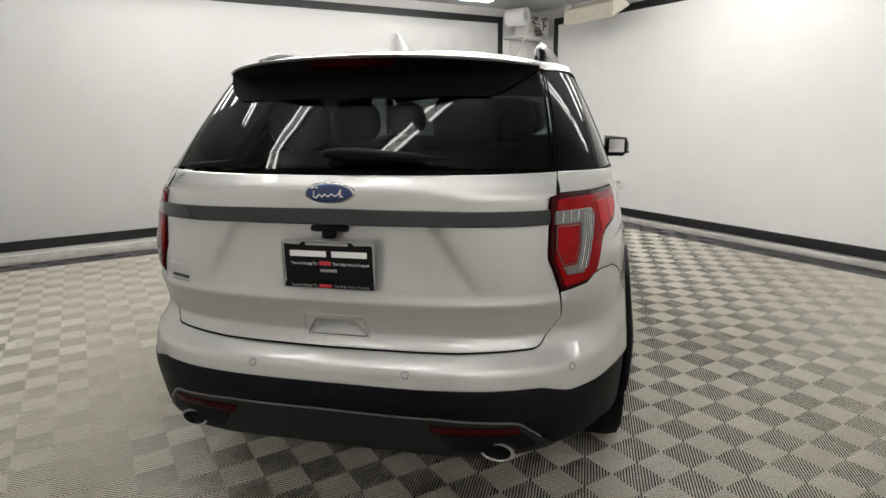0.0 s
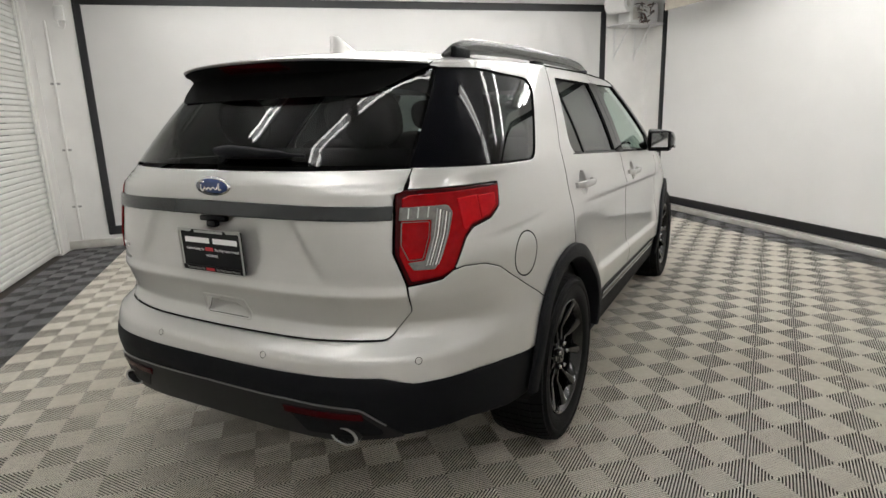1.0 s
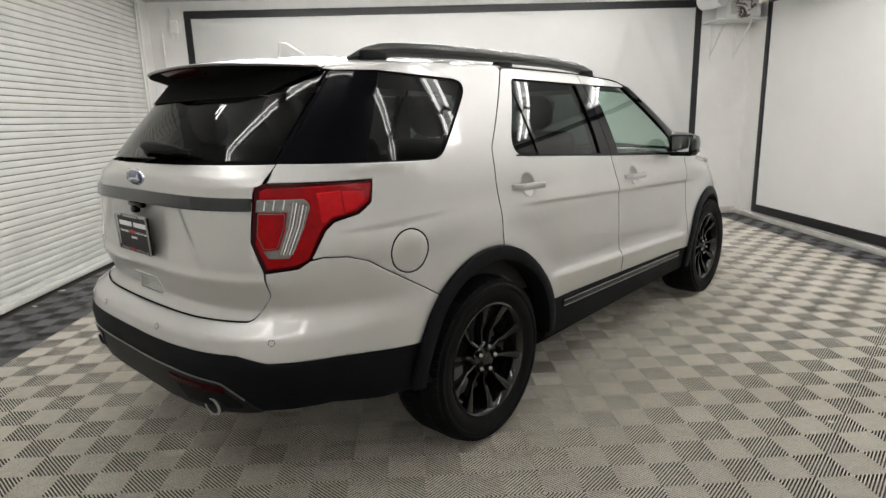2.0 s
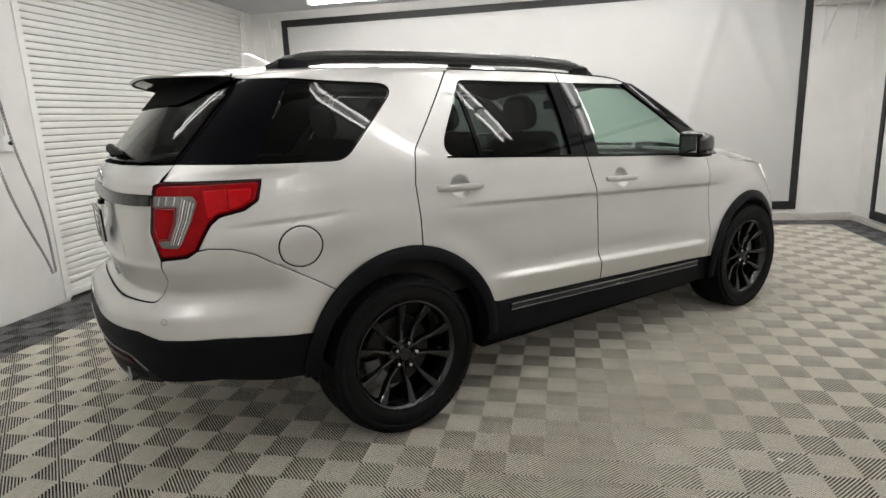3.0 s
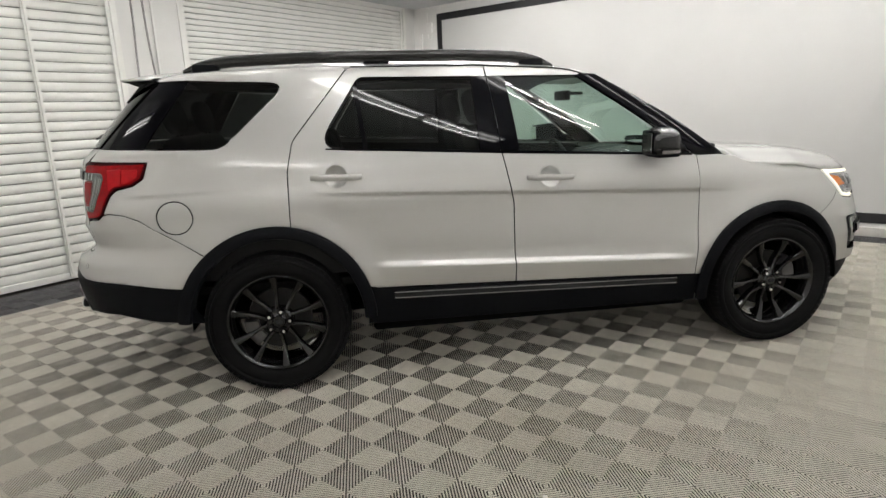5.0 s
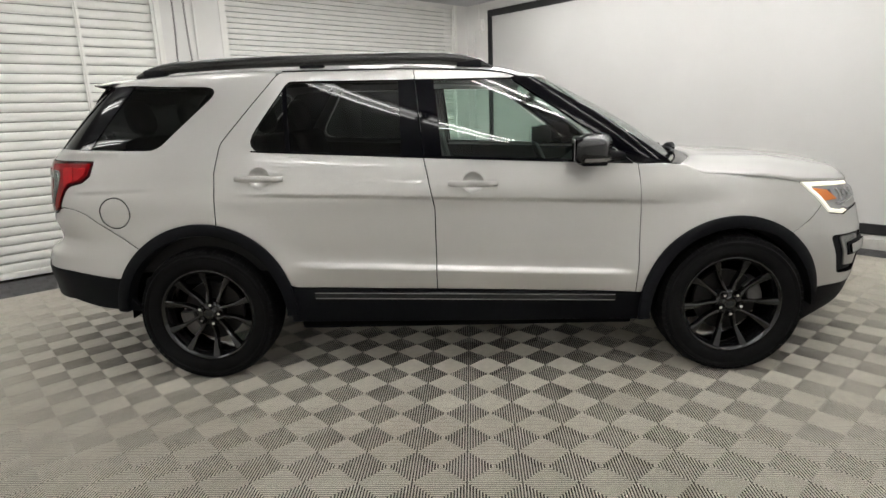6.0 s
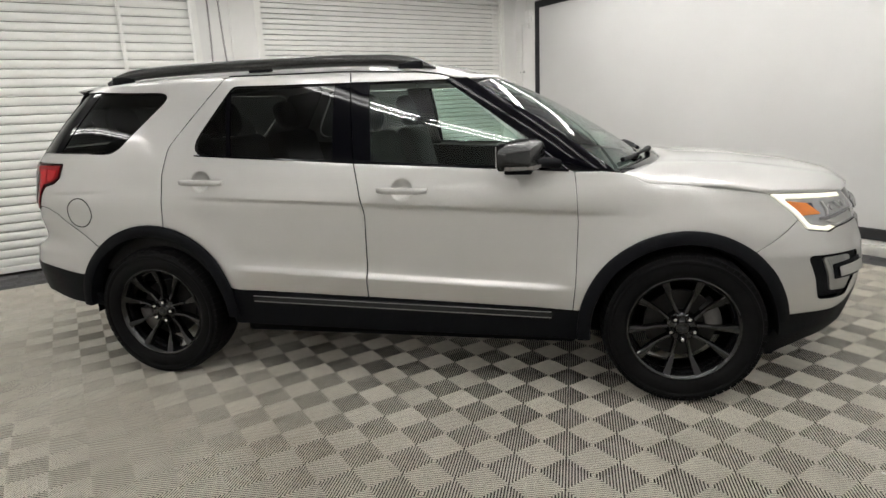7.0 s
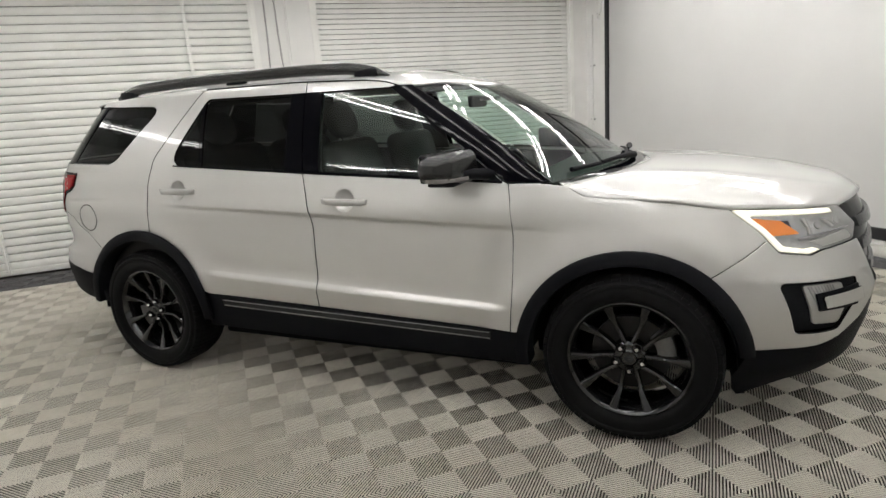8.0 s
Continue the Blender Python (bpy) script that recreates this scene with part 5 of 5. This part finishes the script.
oval("badge_field", .079, .0285, by - .0012, 1.256, .006, BLUE, gate, "blue field")
# the maker's lettering is drawn as plain bright strokes
stroke = tube([(-.048, by - .0085, 1.262), (-.050, by - .0085, 1.245), (-.042, by - .0085, 1.240), (-.030, by - .0085, 1.252), (-.022, by - .0085, 1.244), (-.012, by - .0085, 1.253), (-.002, by - .0085, 1.245), (.010, by - .0085, 1.254), (.022, by - .0085, 1.246), (.034, by - .0085, 1.255), (.040, by - .0085, 1.268), (.038, by - .0085, 1.244), (.048, by - .0085, 1.246)], .0022, 6)
part("badge_stroke", stroke, INK_WHITE, gate, "bright strokes", smooth=60)
part("badge_stroke", tube([(-.056, by - .0085, 1.268), (-.046, by - .0085, 1.274), (-.030, by - .0085, 1.271)], .0022, 6), CHROME, gate, "bright strokes", smooth=60)

PLATE = Matrix.Translation((0, -2.512, 1.034)) @ Matrix.Rotation(radians(1.5), 4, "X")
plate = part("number_plate", box((-.149, -.004, -.074), (.149, .004, .074), .003), INK_BLACK, car, "black dealer plate in a pewter frame")
plate.matrix_basis = PLATE
bm = bmesh.new()
outer = rounded([(-.153, -.078, .010), (.153, -.078, .010), (.153, .079, .010), (-.153, .079, .010)], .02)
hole = rounded([(-.149, -.074, .004), (.149, -.074, .004), (.149, .069, .008), (.090, .067, .006), (.084, .076, .004), (-.084, .076, .004), (-.090, .067, .006), (-.149, .069, .008)], .02)
if area2(hole) > 0:
    hole.reverse()
v, tris, loops = flat_mesh(outer, [hole], .05, 0)
solid(raw("plate_frame", [(p.x, -.0075, p.y) for p in v], [tuple(t) for t in tris], PEWTER, plate, "pewter plate frame", smooth=False), .005, 1)


def words(text, x, z, size, mat, parent, width=None, y=-.0105, name="lettering", bold=0.0, label=""):
    cu = bpy.data.curves.new(name, "FONT")
    cu.body, cu.size, cu.extrude, cu.align_x, cu.align_y, cu.offset = text, size, .0004, "CENTER", "CENTER", bold
    tmp = new("text_source", cu)
    bpy.context.view_layer.update()
    me = bpy.data.meshes.new_from_object(tmp.evaluated_get(bpy.context.evaluated_depsgraph_get()))
    bpy.data.objects.remove(tmp)
    me.materials.clear()
    me.materials.append(mat)
    ob = new(name, me)
    ob.parent = parent
    k = 1.0
    if width:
        xs = [q.co.x for q in me.vertices]
        k = width / (max(xs) - min(xs))
    ob.matrix_basis = Matrix.Translation((x, y, z)) @ Matrix.Rotation(radians(90), 4, "X") @ Matrix.Diagonal((k, 1, 1, 1))
    if label:
        tagged(ob, label)
    return ob


def bars(name, spans, z, h, mat, parent, y):
    bm = bmesh.new()
    for x0, x1 in spans:
        add_box(bm, (x0, y - .0004, z - h / 2), (x1, y + .0004, z + h / 2))
    return part(name, bm, mat, parent)


bars("name_bar", [(-.128, -.006), (.012, .128)], .036, .019, INK_WHITE, plate, -.0048)
words("You're Going To", -.082, .004, .013, INK_WHITE, plate, .090, -.0048)
words("The Way You're Treated", .074, .004, .013, INK_WHITE, plate, .118, -.0048)
bars("red_word_bar", [(-.031, .008)], .006, .013, INK_RED, plate, -.0048)
words("HOOVER", .0, -.018, .0135, INK_WHITE, plate, .056, -.0048)
foot = part("plate_strip", box((-.150, -.0095, -.076), (.150, -.0072, -.056)), INK_BLACK, plate, "black printed strip on the frame")
words("You're Going To", -.084, -.066, .012, PEWTER, plate, .088, -.0100)
words("The Way You're Treated", .074, -.066, .012, PEWTER, plate, .116, -.0100)
bars("red_word_bar", [(-.033, .008)], -.066, .010, INK_RED, plate, -.0100)
part("plate_strip", box((-.078, -.0095, .061), (.078, -.0072, .077), .0), INK_BLACK, plate, "black printed strip on the frame")
bars("name_bar", [(-.070, .070)], .069, .0085, PEWTER, plate, -.0100)


def tail_frame(x, z, lift=.002):
    u = LOW.tail_x(abs(x), z)
    p, n = LOW.skin(u, z), LOW.normal(u, z)
    s = 1 if x >= 0 else -1
    y_axis = -Vector((s * n.x, n.y, n.z))
    z_axis = (Vector((0, 0, 1)) - y_axis * y_axis.z).normalized()
    x_axis = y_axis.cross(z_axis)
    m = Matrix((x_axis, y_axis, z_axis)).transposed().to_4x4()
    return Matrix.Translation(Vector((s * p.x, p.y, p.z)) - y_axis * lift) @ m


ob = bars("trim_badge", [(-.040, -.016), (-.012, .010), (.014, .040)], 0, .017, CHROME, gate, 0)
ob.matrix_basis = tail_frame(-.598, 1.000)
ob = bars("dealer_badge", [(-.050, .050)], .006, .011, GREY_TRIM, gate, 0)
ob.matrix_basis = tail_frame(-.595, .945)
ob = bars("dealer_badge", [(-.050, .050)], -.008, .006, SATIN, gate, 0)
ob.matrix_basis = tail_frame(-.595, .945)

# ---- inside the cabin ----
def seat(x, y, w, mat, rake=14, rest=True, name="seat"):
    cushion = part(name, box((x - w / 2, y - .26, .62), (x + w / 2, y + .26, .80), .05, 3), mat, car, "grey cloth seat", smooth=60)
    back = part("seat_back", box((-w / 2, -.075, .0), (w / 2, .075, .62), .065, 4), mat, cushion, smooth=60)
    back.matrix_basis = Matrix.Translation((x, y - .24, .74)) @ Matrix.Rotation(radians(rake), 4, "X")
    if rest:
        for o in ((0,) if w < .8 else (-w * .32, w * .32)):
            bm = bmesh.new()
            bmesh.ops.create_uvsphere(bm, u_segments=20, v_segments=14, radius=1.0)
            for v in bm.verts:
                v.co = Vector([k * math.copysign(abs(c) ** .75, c) for k, c in zip((.128, .055, .105), v.co)])
            for dx in (-.05, .05):
                tube([(dx, 0, -.16), (dx, 0, -.05)], .007, 6, bm)
            head = part("head_rest", bm, mat, cushion, smooth=60)
            head.matrix_basis = Matrix.Translation((x + o, y - .24, .74)) @ Matrix.Rotation(radians(rake), 4, "X") @ Matrix.Translation((0, .01, .735))


for x in (-.40, .40):
    seat(x, .16, .52, CLOTH)
    seat(x, -.78, .66, CABIN)
seat(0, -1.60, 1.05, CABIN, 12)
part("dashboard", loft([[(x, y, z) for y, z in ((.86, .70), (.74, .85), (.76, 1.02), (.86, 1.10), (1.05, 1.125), (1.25, 1.115))] for x in (-.78, -.4, 0, .4, .78)]), CABIN, car, "black dashboard", smooth=60)
wheel_ring = tube([(-.39 + .185 * math.cos(a), .60 - .07 * math.sin(a), 1.02 + .17 * math.sin(a)) for a in [2 * math.pi * k / 32 for k in range(32)]], .016, 8, closed=True)
part("steering_wheel", wheel_ring, CABIN, car, "black steering wheel", smooth=60)
part("cabin_mirror", add_box(box((-.12, .44, 1.475), (.12, .475, 1.540), .012, 3), (-.012, .46, 1.51), (.012, .60, 1.53), .004), CABIN, car, "black interior mirror", smooth=50)
part("cabin_floor", box((-.80, -2.2, .52), (.80, .95, .56)), CABIN, car, "dark cabin floor")
part("boot_trim", box((-.60, -2.32, .60), (.60, -1.98, 1.18), .04), CABIN, car, "dark luggage space trim")
rows = []
for k in range(21):
    y = -2.0 + 2.42 * k / 20
    rows.append([roof_point(-.93 + 1.86 * i / 16, y) - Vector((0, 0, .035)) for i in range(17)])
part("headlining", loft(rows), LINING, car, "headlining, its pale grey darkened to keep the cabin dim", smooth=180)
for s in (1, -1):
    panel("door_card", TOP, rounded(on_shell(TOP, S((-2.1, .62), (-2.1, 1.290), (-1.15, 1.255), (-.2, 1.205), (.88, 1.145), (.90, .60))), .06), CABIN, car, side=s, gap=0, offset=-.07, rim=.01, step=.1, roll=False, label="black inner door trim")
    panel("pillar_lining", TOP, rounded(on_shell(TOP, S((-1.27, 1.27), (-1.62, 1.28), (-1.28, 1.62), (-.98, 1.66))), .05), CABIN, car, side=s, gap=0, offset=-.04, rim=.01, step=.08, roll=False, label="dark pillar lining")
    panel("pillar_lining", TOP, rounded(on_shell(TOP, S((-.11, 1.2), (-.29, 1.2), (-.31, 1.62), (-.15, 1.62))), .05), CABIN, car, side=s, gap=0, offset=-.04, rim=.01, step=.08, roll=False, label="dark pillar lining")

# ---- things on the door wall and in the corner ----
def chain(points, label):
    """A hanging loop of welded links."""
    root = thing("door_chain", label, "chain")
    link = bmesh.new()
    tube([(.009 * math.cos(t), 0, .017 * math.sin(t)) for t in [2 * math.pi * k / 10 for k in range(10)]], .0034, 5, link, closed=True)
    me = bpy.data.meshes.new("link")
    link.to_mesh(me)
    link.free()
    me.materials.append(CHAIN)
    dist, pts = 0.0, [Vector(p) for p in points]
    seg, k = 0, 0
    lengths = [(b - a).length for a, b in zip(pts, pts[1:])]
    total = sum(lengths)
    while dist < total:
        d, i = dist, 0
        while i < len(lengths) - 1 and d > lengths[i]:
            d -= lengths[i]
            i += 1
        t = (pts[i + 1] - pts[i]).normalized()
        p = pts[i] + t * d
        o = new("link", me)
        o.parent = root
        o.matrix_basis = Matrix.Translation(p) @ t.to_track_quat("Z", "Y").to_matrix().to_4x4() @ Matrix.Rotation(radians(90 * (k % 2)), 4, "Z")
        k += 1
        dist += .027
    return root


def hang(points, a):
    """Places along a hanging chain from (along, height) pairs on the door wall, evenly eased between them."""
    zs = np.linspace(points[0][1], points[-1][1], 40)
    bs = np.interp(-zs, [-p[1] for p in points], [p[0] for p in points])
    bs = np.convolve(np.pad(bs, 3, "edge"), np.ones(7) / 7, "valid")
    return [ROOM @ Vector((a, b, z)) for b, z in zip(bs, zs)]


chain(hang([(-.43, 2.96), (-.43, 2.4), (-.455, 1.86), (-.435, 1.54), (-.38, 1.19), (-.298, .86), (-.06, .30)], -3.86), "dark steel hand chain hanging beside a roll-up door")
chain(hang([(-.31, 2.96), (-.305, 2.52), (-.293, 2.13), (-.25, 1.72), (-.20, 1.33), (-.05, .82), (-.03, .30)], -3.88), "dark steel hand chain hanging beside a roll-up door")
sw = thing("switch_box", "white switch box on the wall beside the doors", "switch", ROOM @ Matrix.Translation((WALL_G, -.18, 1.39)))
part("box", box((0, -.055, -.06), (.05, .055, .06), .006), WALL, sw, smooth=40)
part("button", lathe([(.05, .016), (.058, .015), (.06, .0)], 16), GREY_TRIM, sw, smooth=40)
part("conduit", tube([(.02, 0, .06), (.02, 0, 1.55)], .012, 8), WALL, sw, smooth=60)
hook = thing("chain_hook", "small brass-coloured chain hook on the wall", "hook", ROOM @ Matrix.Translation((WALL_G, -.37, 1.335)))
part("plate", box((0, -.02, -.02), (.006, .02, .02), .002), GALV, hook)
part("peg", tube([(.006, 0, 0), (.05, 0, 0), (.06, 0, .02)], .006, 8), BEIGE, hook, smooth=60)

con = thing("wall_conduit", "white conduit with clamps up the wall corner", "pipe", ROOM @ Matrix.Translation((-3.82, WALL_A, 0)))
part("conduit", tube([(0, -.02, .1), (0, -.02, 2.6)], .014, 8), WALL, con, smooth=60)
for z in (.5, 1.17, 1.92):
    part("clamp", box((-.05, -.012, z - .012), (.05, -.001, z + .012), .003), GALV, con)
jb = thing("junction_box", "white junction box with a cable loop high on the wall", "junction box", ROOM @ Matrix.Translation((-3.66, WALL_A, 2.66)))
part("box", box((-.05, -.05, -.06), (.05, 0, .10), .008), WALL, jb, smooth=40)
part("cable", tube([(-.03, -.03, .25), (-.035, -.03, .0), (-.02, -.03, -.13), (.03, -.03, -.14), (.045, -.03, -.10), (.04, -.03, 0)], .007, 8), WALL, jb, smooth=60)

# a shelf across the corner, with what stands on it
sh = thing("corner_shelf", "white shelf board on two white brackets in the room corner", "shelf", ROOM @ Matrix.Translation((3.30, WALL_A, 2.56)))
part("board", box((0, -.42, 0), (.66, 0, .022), .004), HOUSING, sh, smooth=40)
for x in (.12, .46):
    part("bracket", add_box(tube([(x, -.38, -.005), (x, -.012, -.40)], .011, 6), (x - .012, -.014, -.46), (x + .012, 0, 0)), HOUSING, sh)
bx = thing("white_case", "white boxy device standing on the corner shelf", "device", ROOM @ Matrix.Translation((3.42, WALL_A - .38, 2.583)))
part("case", box((0, 0, 0), (.46, .30, .26), .03, 3), HOUSING, bx, smooth=50)
part("vent", box((.05, -.004, .04), (.20, .004, .20), .003), BASEBOARD, bx)
roll = thing("paper_roll", "white roll leaning on the corner shelf", "roll", ROOM @ Matrix.Translation((3.22, WALL_A - .62, 2.80)) @ Matrix.Rotation(radians(25), 4, "Z"))
part("roll", lathe([(-.02, .05), (-.02, .115), (.0, .12), (.26, .12), (.28, .115), (.28, .05), (-.02, .05)], 36, axis="y"), HOUSING, roll, smooth=40)
spray = thing("dried_flowers", "dried dark red and grey leaves hanging from the shelf", "dried flowers", ROOM @ Matrix.Translation((3.60, WALL_A - .44, 2.70)))
rng = random.Random(4)
leaf_bm = bmesh.new()
red_bm = bmesh.new()
for k in range(46):
    tgt = red_bm if k % 3 == 0 else leaf_bm
    c = Vector((rng.uniform(-.13, .16), rng.uniform(-.05, .03), rng.uniform(-.12, .12)))
    if c.z < -.02:
        c.x *= .4
    m = Matrix.Translation(c) @ Euler((rng.uniform(-1, 1), rng.uniform(-1, 1), rng.uniform(0, 6))).to_matrix().to_4x4()
    l, w = rng.uniform(.03, .055), rng.uniform(.012, .02)
    vs = [tgt.verts.new(m @ Vector(p)) for p in ((-l, 0, 0), (-l * .3, w, .004), (l * .4, w * .8, .002), (l, 0, -.008), (l * .4, -w * .8, .002), (-l * .3, -w, .004))]
    tgt.faces.new(vs)
tagged(part("leaves", leaf_bm, DRY, spray, "grey dried leaves"), kind="stuff")
tagged(part("petals", red_bm, WOOD, spray, "dark red dried petals"), kind="stuff")

heat = thing("ceiling_heater", "beige metal ceiling heater with a bright reflector", "heater", ROOM @ Matrix.Translation((3.42, 2.28, 2.72)) @ Matrix.Rotation(radians(90), 4, "Z") @ Matrix.Rotation(radians(-28), 4, "X"))
part("hood", loft([[(x, y, z) for y, z in ((-.17, -.06), (-.15, -.05), (-.07, .08), (.07, .08), (.15, -.05), (.17, -.06), (.16, -.03), (.08, .10), (-.08, .10), (-.16, -.03))] for x in (-.42, .42)], closed=True, caps=False), BEIGE, heat, "beige metal hood", smooth=30)
for x in (-.42, .41):
    part("end_cap", loft([[(x + d, y, z) for y, z in ((-.165, -.058), (-.075, .095), (.075, .095), (.165, -.058))] for d in (0, .01)], closed=True, caps=True), BEIGE, heat)
part("reflector", loft([[(x, y, z) for y, z in ((-.13, -.035), (-.06, .06), (.06, .06), (.13, -.035))] for x in (-.40, .40)]), PEWTER, heat, "dull bright reflector")
for x in (-.3, .3):
    part("hanger", tube([(x, 0, .10), (x, .12, .27)], .005, 6), GALV, heat)

# scraps on the floor
for (x, y, r, s) in ((2.117, -.355, 20, .016), (-2.975, -1.13, 70, .050), (-3.25, -2.2, 10, .03), (-3.62, -1.90, 40, .04), (3.05, 1.75, 30, .022), (1.45, 2.1, 5, .012)):
    bm = bmesh.new()
    rg = random.Random(int(r))
    vs = [bm.verts.new((s * math.cos(a) * rg.uniform(.6, 1.2), .6 * s * math.sin(a) * rg.uniform(.6, 1.2), rg.uniform(.001, .005))) for a in [k * math.pi / 4 for k in range(8)]]
    bm.faces.new(vs)
    ob = part("paper_scrap", bm, PAPER)
    solid(ob, .0008, 1)
    ob.matrix_basis = pose(x, y, .001, 0, 0, r)
    tagged(ob, "small torn white paper scrap on the floor tiles", "scrap", "scraps on the floor")

floor_tiles()
